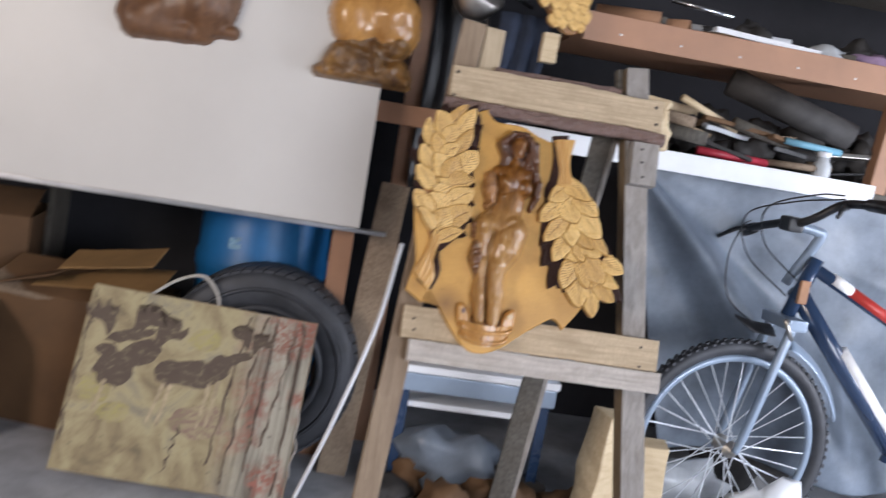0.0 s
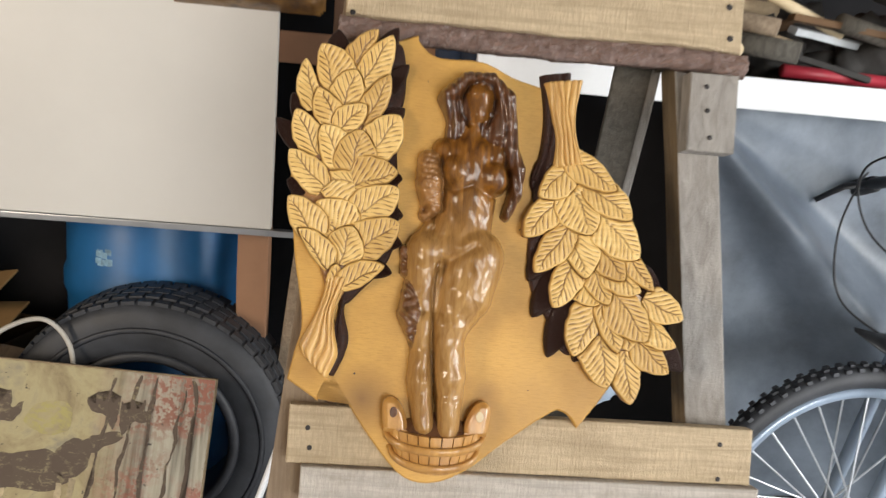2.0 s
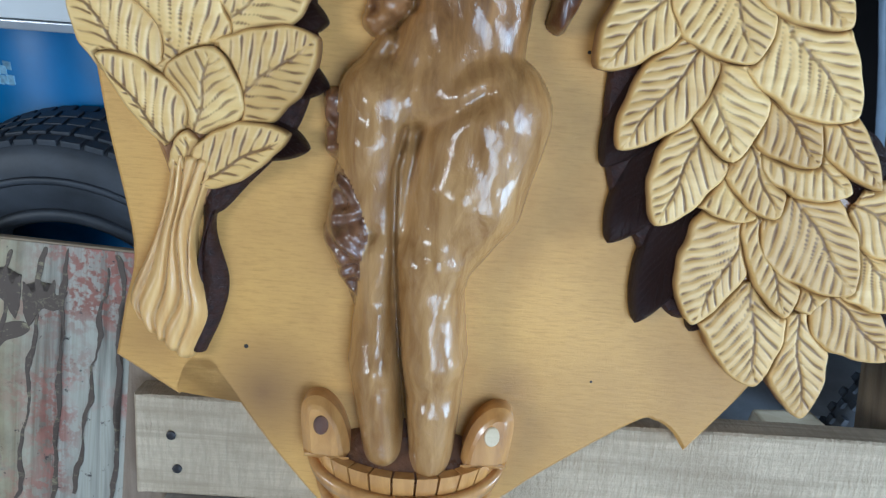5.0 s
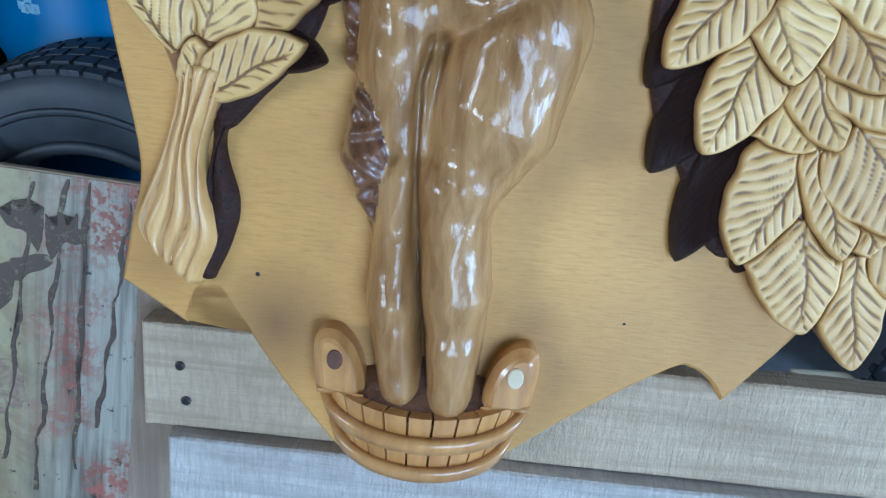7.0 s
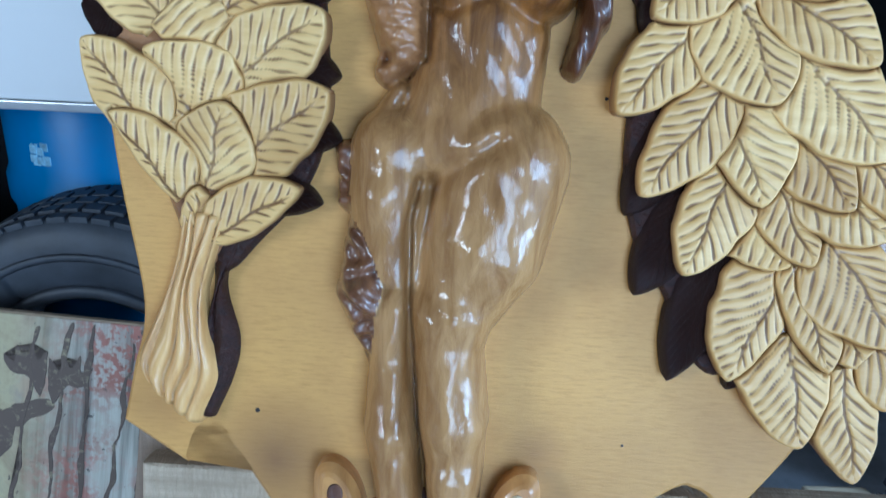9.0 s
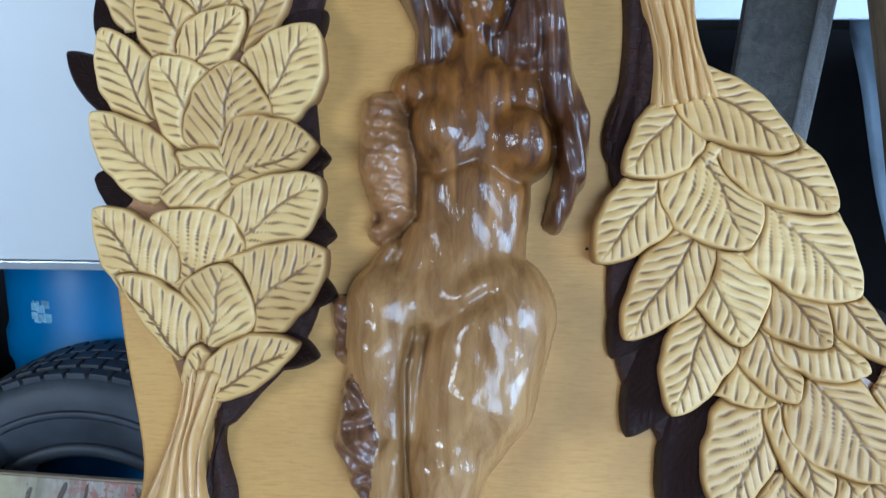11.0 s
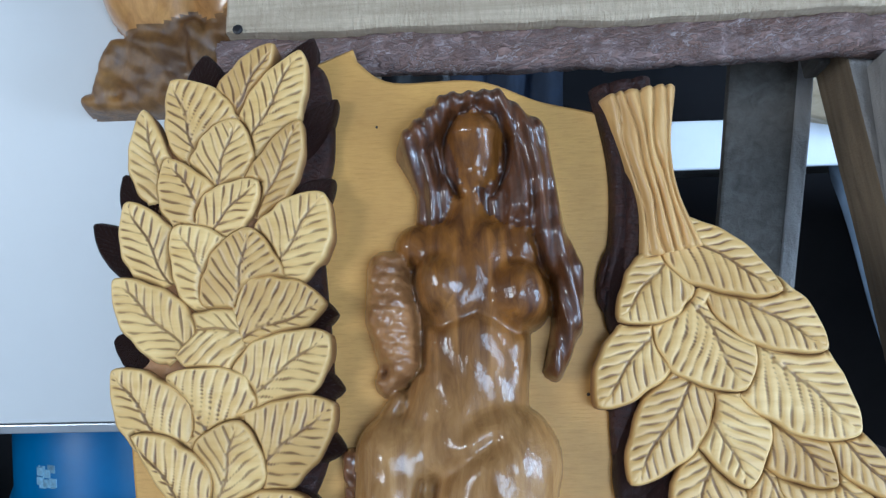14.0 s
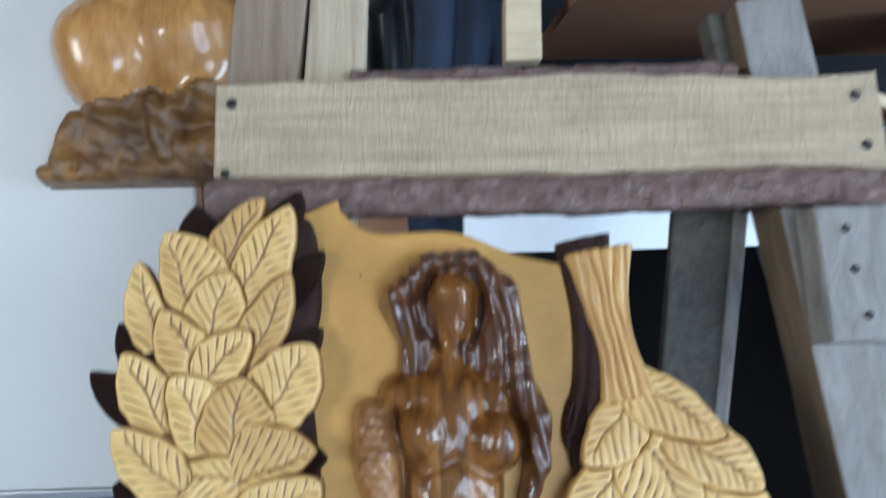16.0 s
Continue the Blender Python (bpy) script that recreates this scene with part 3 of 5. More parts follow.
for px, py in ((0.281, 0.272), (0.284, 0.238), (0.290, 0.200)):
    nail(stub, px, py, 0.004)
nail(top_board, -0.226, 0.331, 0.0, 0.004)

# ---- carved sign ----
sign = thing("carved_sign", "carved wooden sauna sign with brooms and figure, on the easel", "wood carving", FACE @ pose(0, -0.004, 0))
CM = 0.01
PIECES = [
    [(-13.4, 30.8), (-12.9, 29.6), (-10.4, 28.0), (-4.3, 27.9), (0.2, 26.1), (4.3, 25.0), (7.5, 23.5), (9.5, 17), (12, 8), (15, -4), (17.6, -13), (16.3, -16.3), (12.4, -21.7)],
    [(12.4, -21.7), (11.4, -20.3), (10.1, -19.5), (8.5, -19.8), (2.4, -24.2), (-2.5, -28.2), (-7.1, -30.2), (-11.4, -29.4), (-16.1, -24.4), (-20.0, -19.0), (-21.3, -17.1)],
    [(-21.3, -17.1), (-22.6, -17.5), (-23.4, -19.9)],
    [(-23.4, -19.9), (-27.7, -17.2)],
    [(-27.7, -17.2), (-27.0, -13.5), (-26.3, -9.0), (-28.0, 0.3), (-29.2, 12), (-27.5, 23), (-22, 27.2), (-18, 28.9), (-13.4, 30.8)],
]
outline = [tuple(q * CM) for piece in PIECES for q in smooth_line(piece, 7)[:-1]]
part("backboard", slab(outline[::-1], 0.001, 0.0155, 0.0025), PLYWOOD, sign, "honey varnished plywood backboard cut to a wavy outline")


def leaf_mesh(name, ratio, seed, mat, veins=8.0, n=96, m=65, thick=0.2):
    """A carved leaf one unit long from base to tip; ratio is its width. Veins are cut in and mapped."""
    bm = bmesh.new()
    uvl = bm.loops.layers.uv.new("leaf")
    rows, info = [], {}
    peak = max((q / 50 + 0.01) ** 0.45 * (1 - q / 50) ** 0.74 for q in range(50))
    for i in range(n + 1):
        s = i / n
        w = ratio * 0.5 / peak * (s + 0.01) ** 0.45 * max(0.0, 1 - s) ** 0.74
        bend = 0.07 * math.sin(seed * 2.1) * math.sin(math.pi * s)
        row = []
        for j in range(m):
            v = -1 + 2 * j / (m - 1)
            edge = w * (1 + 0.07 * noise.noise(Vector((s * 5, seed, 1 if v > 0 else 4))))
            y = v * edge
            ph = (s - 2.0 * abs(y)) * veins + (0.45 if v > 0 else 0.0) + 0.35 * noise.noise(Vector((s * 2.5, y * 3, seed)))
            gap = min((1 - abs(v)) * w, (1 - s) * 0.8, s * 0.8 + 0.01)
            rim = 1 - min(1.0, gap / 0.075)
            fade = min(1.0, max(0.0, (0.3 - rim) / 0.3)) * (0.8 + 0.7 * noise.noise(Vector((s * 8, v * 3, seed + 7))))
            groove = max(0.0, 1 - abs(ph % 1 - 0.5) / 0.16) * fade * min(1.0, abs(y) / 0.05)
            z = thick * (1 - 0.6 * rim ** 2) + 0.015 * noise.noise(Vector((s * 3, v * 2, seed)))
            z -= 0.028 * groove + 0.03 * max(0.0, 1 - abs(y) / 0.025) * (1 - s) * (1 - rim)
            vert = bm.verts.new((s, y + bend, z))
            info[vert] = (groove, rim)
            row.append(vert)
        rows.append(row)
    for a, b in zip(rows, rows[1:]):
        for j in range(m - 1):
            bm.faces.new((a[j], b[j], b[j + 1], a[j + 1]))
    ring = [r[0] for r in rows] + rows[-1][1:] + [r[-1] for r in rows[-2::-1]] + rows[0][-2:0:-1]
    foot = []
    for v in ring:
        q = bm.verts.new((v.co.x * 0.98 + 0.01, v.co.y * 1.02, -0.2))
        info[q] = (0.0, 1.6)
        foot.append(q)
    for k in range(len(ring)):
        a, b = ring[k], ring[(k + 1) % len(ring)]
        if (a.co - b.co).length > 1e-7:
            bm.faces.new((a, foot[k], foot[(k + 1) % len(ring)], b))
    bmesh.ops.recalc_face_normals(bm, faces=bm.faces)
    for f in bm.faces:
        f.smooth = True
        for lp in f.loops:
            lp[uvl].uv = info[lp.vert]
    me = bpy.data.meshes.new(name)
    bm.to_mesh(me)
    bm.free()
    me.materials.append(mat)
    return me


RATIOS = (0.62, 0.78, 0.94, 1.1)
PALE = [[leaf_mesh("leaf", r, 1.3 * k + 4 * q, LEAFWOOD, 5.6 + 0.5 * q, 48, 33) for k, r in enumerate(RATIOS)] for q in range(3)]
DARK = [leaf_mesh("dark_leaf", r, 9 + k, LEAFWOOD_DARK, 8, 64, 33, 0.16) for k, r in enumerate(RATIOS)]


def set_dark_leaf(parent, u, v, angle, length, width, z, tilt=2.0):
    want = width / length
    k = min(range(4), key=lambda i: abs(RATIOS[i] - want))
    ob = new("dark_leaf", DARK[k])
    ob.parent = parent
    ob.matrix_basis = pose(u * CM, v * CM, z, 0, 0, angle) @ pose(0, 0, 0, 0, -tilt, 0) @ Matrix.Diagonal((length * CM, length * want / RATIOS[k] * CM, 0.05, 1))
    return ob


def half_width(s, side, wl, wr):
    """Half the width of a carved leaf at s of its length, on the side that the sign names."""
    q = np.clip(s, 0.0, 1.0)
    f = (q + 0.05) ** 0.34 * (1 - q) ** 0.66 / 0.525
    return np.where(side > 0, wl, wr) * f


def leaf_depth(X, Y, leaf):
    """How far, in centimetres, points lie inside a leaf's outline; below zero outside."""
    u, v, angle, length, wl, wr = leaf
    c, d = math.cos(radians(angle)), math.sin(radians(angle))
    s, y = ((X - u) * c + (Y - v) * d) / length, (Y - v) * c - (X - u) * d
    inside = (half_width(s, y, wl, wr) - np.abs(y)) * 0.85
    beyond = np.maximum(-s, s - 1) * length
    return np.where(beyond > 0, np.minimum(-beyond, inside), inside)


def carve_leaf(parent, leaf, above, seed, z=0.0285, n=84, m=61):
    """One leaf of a broom in relief: raised towards its tip, sunk where the leaves above cover it, with a groove along them and veins cut in."""
    u, v, angle, length, wl, wr = leaf
    c, d = math.cos(radians(angle)), math.sin(radians(angle))
    s = np.linspace(-0.04, 1.0, n)[:, None] + np.zeros((1, m))
    across = np.sin(np.linspace(-1, 1, m) * math.pi / 2)[None, :] + np.zeros((n, 1))
    rag = 1.09 + 0.05 * np.sin(9 * s + 2.3 * seed + 2 * np.sign(across)) + 0.025 * np.sin(23 * s + seed)
    y = across * half_width(s, across, wl, wr) * rag
    X, Y = u + s * length * c - y * d, v + s * length * d + y * c
    own = half_width(s, across, wl, wr) * (1 - np.abs(across)) * 0.85
    own = np.minimum(own, (1 - s) * length * 0.7)
    cover = np.full_like(X, -9.0)
    for other in above:
        cover = np.maximum(cover, leaf_depth(X, Y, other))
    gap = np.minimum(own, -cover)
    # rim rises along covering leaves and edges, where the leaf colour turns brown.
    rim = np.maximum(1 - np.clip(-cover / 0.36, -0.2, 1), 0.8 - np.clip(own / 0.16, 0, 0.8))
    wob = 0.35 * np.sin(2.1 * X + seed) * np.sin(1.7 * Y + 2 * seed) + 0.12 * np.sin(5.3 * X + 3 * Y)
    mid = np.abs(y + 0.12 * np.sin(3.0 * s * math.pi + seed))
    ph = (s * length - 1.3 * mid + 0.1 * mid ** 2) * 1.12 + np.where(across > 0, 0.45, 0.0) + 0.28 * wob + seed
    fade = np.clip((gap - 0.10) / 0.3, 0, 1) * np.clip(mid / 0.1, 0, 1) * (0.75 + 0.25 * np.sin(3.1 * X + 1.9 * Y + seed))
    vein = np.clip(1 - np.abs(ph % 1 - 0.5) / 0.25, 0, 1) * fade
    rib = np.clip(1 - mid / 0.15, 0, 1) * np.clip((0.93 - s) / 0.2, 0, 1) * np.clip((gap - 0.05) / 0.2, 0, 1)
    hgt = z + 0.0065 * np.clip(s, 0, 1) + 0.0016 * (1 - across ** 2) + 0.0006 * wob
    hgt -= 0.0034 * np.clip(1 - own / 0.22, 0, 1) ** 2 + 0.0050 * np.exp(-np.clip(-cover, 0, 9) ** 2 / 0.035) + 0.0015 * vein + 0.0020 * rib
    hgt = np.where(cover > 0, hgt - np.clip(cover / 0.2, 0, 1) * 0.013, hgt)
    stain = np.maximum(vein, rib)
    verts = [(a * CM, b * CM, h) for a, b, h in zip(X.ravel(), Y.ravel(), hgt.ravel())]
    marks = list(zip(stain.ravel(), rim.ravel()))
    faces = [(i * m + j, (i + 1) * m + j, (i + 1) * m + j + 1, i * m + j + 1) for i in range(n - 1) for j in range(m - 1)]
    border = [i * m for i in range(n)] + [(n - 1) * m + j for j in range(1, m)] + [i * m + m - 1 for i in range(n - 2, -1, -1)] + list(range(m - 2, 0, -1))
    foot = len(verts)
    for k in border:
        a, b, h = verts[k]
        verts.append((a, b, 0.0150))
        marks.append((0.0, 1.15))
    q = len(border)
    faces += [(border[k], foot + k, foot + (k + 1) % q, border[(k + 1) % q]) for k in range(q)]
    me = bpy.data.meshes.new("leaf")
    me.from_pydata(verts, [], faces)
    layer = me.uv_layers.new(name="leaf")
    for loop, spot in zip(me.loops, layer.data):
        spot.uv = marks[loop.vertex_index]
    me.polygons.foreach_set("use_smooth", [True] * len(me.polygons))
    me.materials.append(LEAFWOOD)
    ob = new("leaf", me)
    ob.parent = parent
    return ob


# Broom whose leaves point upwards, the covering ones first: base u, v, heading, length and half widths in centimetres.
UP_LOW = [
    (-21.3, -4.3, 30.2, 6.5, 2.1, 1), (-22.1, -4.3, 90.4, 3.1, 1.1, 0.9), (-23.5, -1.9, 128.7, 6.4, 0.6, 2.3), (-21.6, -1.1, 77.5, 5.2, 2.6, 2.3),
    (-20, 0.2, 39, 7.5, 2.9, 2.2), (-25.1, 2, 126.3, 6.7, 1.7, 2.5), (-21.9, 2.3, 125.6, 5.8, 1.7, 3.6), (-20.3, 5.2, 36.3, 7.2, 2.4, 2.5),
    (-24.6, 8.9, 136.3, 6.7, 2, 1.8), (-20.3, 9.5, 19.9, 5.9, 3.1, 1.1), (-20, 9.8, 177.4, 6.1, 2.9, 1.3), (-21.1, 11, 81.5, 6, 2.5, 2.7),
]
UP_HIGH = [
    (-22, 11.7, 121.8, 6.4, 1.9, 2.6), (-25.8, 13.4, 119.1, 6.4, 1.9, 1.8), (-18.6, 13.9, 56.1, 6.4, 2.6, 2.3), (-23.2, 16.7, 45.2, 5, 1.9, 1.5),
    (-22.7, 17, 125, 6.2, 2.3, 1.4), (-19.7, 17.9, 66, 7.3, 1.8, 1.4), (-26.5, 19.4, 103.9, 6.6, 1.8, 0.9), (-22.8, 20.1, 73.3, 5, 2.2, 1.9),
    (-24.2, 22.2, 108.4, 6.1, 1.5, 3.3), (-20.7, 22.9, 61, 8, 1.7, 2.2), (-22, 25.2, 58.7, 6.2, 1.9, 0.9),
]
broom_up = part("broom_body", slab([tuple(q * CM) for q in smooth_line([(-21.6, -6.5), (-19.5, -3), (-17.2, 2), (-16.2, 9), (-16.5, 17), (-18.5, 24), (-21.5, 28.5), (-25, 26.5), (-27.8, 20), (-28, 10), (-26.5, 3), (-23.9, -3), (-23, -6.5)], 5)], 0.014, 0.024, 0.003), SLEEVEWOOD, sign, "carved birch broom, leaves pointing up")
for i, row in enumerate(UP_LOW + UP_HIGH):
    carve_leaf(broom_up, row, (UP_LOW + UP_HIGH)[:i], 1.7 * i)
part("broom_backing", slab([tuple(q * CM) for q in smooth_line([(-19, 29.0), (-15.8, 29.2), (-14.8, 26.5), (-14.6, 22), (-15.4, 18), (-15.0, 13), (-14.5, 8), (-14.4, 3), (-15.6, -1), (-18.4, -4.4), (-21, -6.5), (-22, 0), (-22, 20)], 5)], 0.0145, 0.0225, 0.003), LEAFWOOD_DARK, broom_up, "dark stained broom backing")
for row in [(-19.5, 25, 62, 7.2, 3.2), (-18.5, 21.5, 50, 6.5, 3.0), (-18, 17.5, 40, 4.6, 3.0), (-18.6, 10.5, 5, 4.5, 3.4), (-18.6, 6.5, -8, 5.0, 3.4),
            (-18.6, 3.0, -12, 5.2, 3.4), (-19.5, -1.0, -12, 5.0, 3.0), (-27.2, 17.0, 120, 5.0, 3.0), (-27.5, 14.0, 138, 5.6, 3.0), (-26.8, 8.0, 150, 3.2, 3.0), (-24, 25.4, 92, 5.0, 3.4)]:
    set_dark_leaf(broom_up, *row, 0.0165)


def stalk(left, right, z0, z1, name, label, ridges=5, n=40, m=45, mat=STALKWOOD):
    """A bundle of twigs between two edge lines, ridged lengthwise."""
    def sample(line):
        q = np.array(smooth_line(line, 20))
        d = np.concatenate([[0], np.cumsum(np.hypot(*np.diff(q, axis=0).T))])
        t = np.linspace(0, d[-1], n)
        return np.stack([np.interp(t, d, q[:, 0]), np.interp(t, d, q[:, 1])], 1)
    a, b = sample(left), sample(right)
    bm = bmesh.new()
    rows = []
    for i in range(n):
        row = []
        for j in range(m):
            s = j / (m - 1)
            p = a[i] * (1 - s) + b[i] * s
            ridge = abs(math.sin(math.pi * ridges * (s + 0.10 * noise.noise(Vector((i * 0.08, s * 4, 2)))))) ** 0.5
            hgt = z0 + (z1 - z0) * (math.sqrt(max(0, 1 - (2 * s - 1) ** 4)) * (0.62 + 0.38 * ridge))
            row.append(bm.verts.new((p[0] * CM, p[1] * CM, hgt)))
        rows.append(row)
    for r, q in zip(rows, rows[1:]):
        for j in range(m - 1):
            bm.faces.new((r[j], r[j + 1], q[j + 1], q[j]))
    for r in (rows[0], rows[-1]):
        low = [bm.verts.new((v.co.x, v.co.y, z0)) for v in r]
        for j in range(m - 1):
            bm.faces.new((r[j], r[j + 1], low[j + 1], low[j]))
    return part(name, bm, mat, sign, label, True)


stalk([(-23.4, -2.6), (-23.7, -5.7), (-24.7, -8.7), (-26.3, -12.1), (-25.9, -13.4)], [(-20.2, -3.2), (-21.8, -7.6), (-21.6, -10.7), (-21.0, -13.6), (-22.2, -16.8)], 0.016, 0.034, "stalk", "ridged pale broom stalk", 5)
stalk([(-22.0, -4.5), (-21.6, -8), (-23.0, -13), (-25.4, -14.2), (-23, -16)], [(-17.4, -1.6), (-20.6, -6.6), (-19.8, -11.0), (-20.2, -13.6), (-21.4, -16.4)], 0.014, 0.023, "stalk_backing", "dark stained stalk edge", 2, mat=LEAFWOOD_DARK)

# Broom whose leaves hang downwards.
DOWN_HIGH = [
    (8.5, 15.9, -33, 8, 1.6, 2.2), (8.2, 14.2, -130.1, 5.7, 2.6, 1.4), (11.3, 12.1, -35, 7.7, 2.4, 2), (9.4, 11.4, -66, 6.8, 2.5, 3.3),
    (7.3, 9.8, -129, 7.1, 2.1, 1.9), (13.3, 8.3, -46.5, 8.2, 2.5, 3.1), (9.1, 5.9, -124.9, 7.8, 2.1, 1.9), (9.3, 5.6, -68.2, 6.9, 3.1, 1.6),
    (13.3, 4, -50.8, 6.1, 1.7, 2.2), (16.3, 3.9, -49, 7.7, 1.3, 1.5), (10.1, 1.6, -110.9, 7.2, 2.3, 1.8),
]
DOWN_LOW = [
    (14.8, 1.2, -36.1, 5.9, 1.3, 2.4), (12.7, 0.6, -62.9, 5.4, 1.7, 1.8), (12.0, -1.2, -62, 3.6, 1.6, 2.4), (16.4, -2.8, -53.2, 7.5, 2.1, 3.1),
    (20.4, -3.1, -25.4, 5.9, 2.2, 2), (14.2, -4.2, -67.9, 7, 2.1, 1.3), (13.9, -4.4, -113.5, 7.8, 1.5, 2.9), (20.9, -5.8, -40.8, 5.5, 0.7, 2.5),
    (14.6, -8.8, -81.8, 6.9, 2, 2.9), (19.8, -9, -42.9, 6, 1.5, 2.3), (17.9, -10.7, -79.9, 7.1, 1.9, 2),
    (16.6, -5.6, -62, 5.4, 1.9, 2), (12.6, 3.2, -70, 4.6, 1.8, 1.8),
]
broom_down = part("broom_body", slab([tuple(q * CM) for q in smooth_line([(6.2, 13.5), (9.6, 16.5), (14.0, 12), (18.0, 5), (20.5, -3), (22, -9), (19, -13), (15, -12), (12, -7), (9.5, 0), (6.8, 7), (6.2, 13.5)], 5)][::-1], 0.014, 0.024, 0.003), SLEEVEWOOD, sign, "carved birch broom, leaves hanging down")
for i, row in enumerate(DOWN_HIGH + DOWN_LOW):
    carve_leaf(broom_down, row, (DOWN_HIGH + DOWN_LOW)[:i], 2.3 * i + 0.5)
part("broom_backing", slab([tuple(q * CM) for q in smooth_line([(6.0, 17), (4.0, 14.5), (3.4, 11.5), (4.6, 9), (3.8, 5), (3.9, 0), (5.2, -4.5), (6.8, -6.5), (8.0, -9.5), (10.4, -11.6), (12.5, -9), (12, 0), (9, 10)], 5)], 0.0145, 0.0225, 0.003), LEAFWOOD_DARK, broom_down, "dark stained broom backing")
for row in [(7.0, 9.5, -122, 6.4, 3.4), (7.8, 4.8, -120, 7.6, 4.0), (8.5, 0.0, -118, 7.6, 4.0), (10.2, -3.5, -108, 9.0, 4.0), (6.8, 15.5, -112, 7.0, 3.2),
            (18.5, 1.5, -52, 7.0, 4.0), (20.6, -7.5, -42, 8.0, 4.2), (13.5, -8.0, -118, 5.0, 3.0)]:
    set_dark_leaf(broom_down, *row, 0.0165)
stalk([(4.2, 25.5), (5.5, 21.1), (6.3, 17.8), (6.2, 14.0)], [(9.8, 26.3), (9.1, 22.1), (9.4, 18.5), (10.8, 14.8)], 0.018, 0.037, "stalk", "ridged pale broom stalk", 6)
stalk([(3.7, 26.6), (4.6, 21.0), (4.4, 16.0), (3.4, 12.2)], [(8.2, 27.4), (8.0, 21.0), (7.6, 16.0), (6.4, 11.0)], 0.014, 0.026, "stalk_backing", "dark stained stalk edge", 3, mat=LEAFWOOD_DARK)

for ku, kv, kr in ((-18.7, -15.9, 0.0016), (2.5, 5.2, 0.0012), (-11.6, 24.5, 0.001), (5.2, -16.8, 0.001)):
    knot = lathe([(kr, 0.0), (kr * 0.8, 0.0003), (kr * 0.3, 0.0004)], 10)
    part("knot", turn(knot, pose(ku * CM, kv * CM, 0.0155)), NAIL, sign, "tiny dark knot")

# ---- figure: one plain carved form ----
LOBES = [
    (-4.6, 22.6, 2.3, -4.5, 20.2, 1.7, 3.5, 0), (-5.2, 18.9, 1.5, -5.3, 16.2, 1.9, 2.2, 0), (-8.6, 15.2, 1.8, -1.6, 15.0, 2.2, 2.5, 0),
    (-7.0, 12.7, 2.2, -6.9, 12.3, 2.2, 3.4, 0), (-2.0, 12.0, 2.4, -1.9, 11.6, 2.4, 3.5, 0), (-5.1, 13.5, 4.3, -4.9, 8.2, 3.7, 2.8, 0), (-4.9, 8.2, 3.7, -6.0, 2.4, 4.4, 3.0, 0),
    (-3.7, 0.8, 4.3, -4.6, -4.2, 3.95, 4.1, 0), (-4.6, -4.2, 3.95, -6.4, -8.5, 2.85, 4.0, 0), (-6.4, -8.5, 2.85, -6.4, -10.9, 2.3, 3.6, 0), (-6.4, -11.0, 2.3, -5.9, -15.3, 2.35, 3.3, 0),
    (-5.9, -15.3, 2.35, -5.7, -18.8, 1.95, 3.2, 0), (-5.7, -18.8, 1.95, -5.6, -22.8, 1.65, 3.0, 0),
    (-10.0, 1.4, 3.0, -10.3, -1.2, 2.8, 3.1, 0), (-10.3, -1.2, 2.8, -9.8, -8.0, 1.9, 3.2, 0), (-9.8, -8.0, 1.9, -9.8, -11.8, 1.6, 2.9, 0), (-9.8, -12.2, 1.6, -9.8, -16.1, 1.8, 2.8, 0), (-9.8, -16.1, 1.8, -8.9, -22.2, 1.5, 2.8, 0),
    (-9.9, 5.0, 0.8, -12.0, 1.8, 0.8, 1.6, 0),
    (-8.8, 22.3, 1.35, -7.6, 19.0, 0.9, 2.6, 1), (-8.5, 22.7, 1.4, -6.3, 24.8, 1.3, 3.2, 1), (-6.3, 24.8, 1.3, -3.2, 24.8, 1.4, 3.5, 1), (-3.2, 24.8, 1.4, -0.8, 22.6, 1.5, 3.4, 1),
    (-0.8, 22.6, 1.5, -0.4, 19.3, 1.45, 3.1, 1), (-0.4, 19.3, 1.45, 0.1, 15.7, 1.5, 2.9, 1), (0.1, 15.7, 1.5, 1.4, 13.3, 1.2, 2.9, 1), (1.4, 13.3, 1.2, 1.3, 9.9, 1.05, 2.6, 1), (1.3, 9.9, 1.05, 0.3, 6.8, 0.7, 2.0, 1),
    (-1.7, 22.0, 1.0, -1.6, 17.5, 1.1, 3.0, 1), (-5.0, 22.4, 3.9, -4.6, 19.4, 3.3, 2.0, 1), (-2.0, 19.0, 2.0, -1.2, 15.0, 2.2, 2.3, 1), (-7.2, 19.0, 1.5, -7.6, 16.4, 1.2, 1.8, 1),
    (-10.7, 13.7, 1.5, -10.4, 10.6, 1.9, 3.0, 2), (-10.4, 10.6, 1.9, -9.9, 7.6, 1.5, 3.0, 2), (-9.9, 7.6, 1.5, -10.7, 6.2, 0.95, 2.6, 2),
    (-11.6, -3.1, 1.3, -11.7, -7.3, 1.9, 3.0, 3), (-11.7, -7.3, 1.9, -10.8, -11.6, 0.8, 3.0, 3), (-13.4, 1.6, 0.5, -12.7, -1.7, 0.9, 1.7, 3),
]


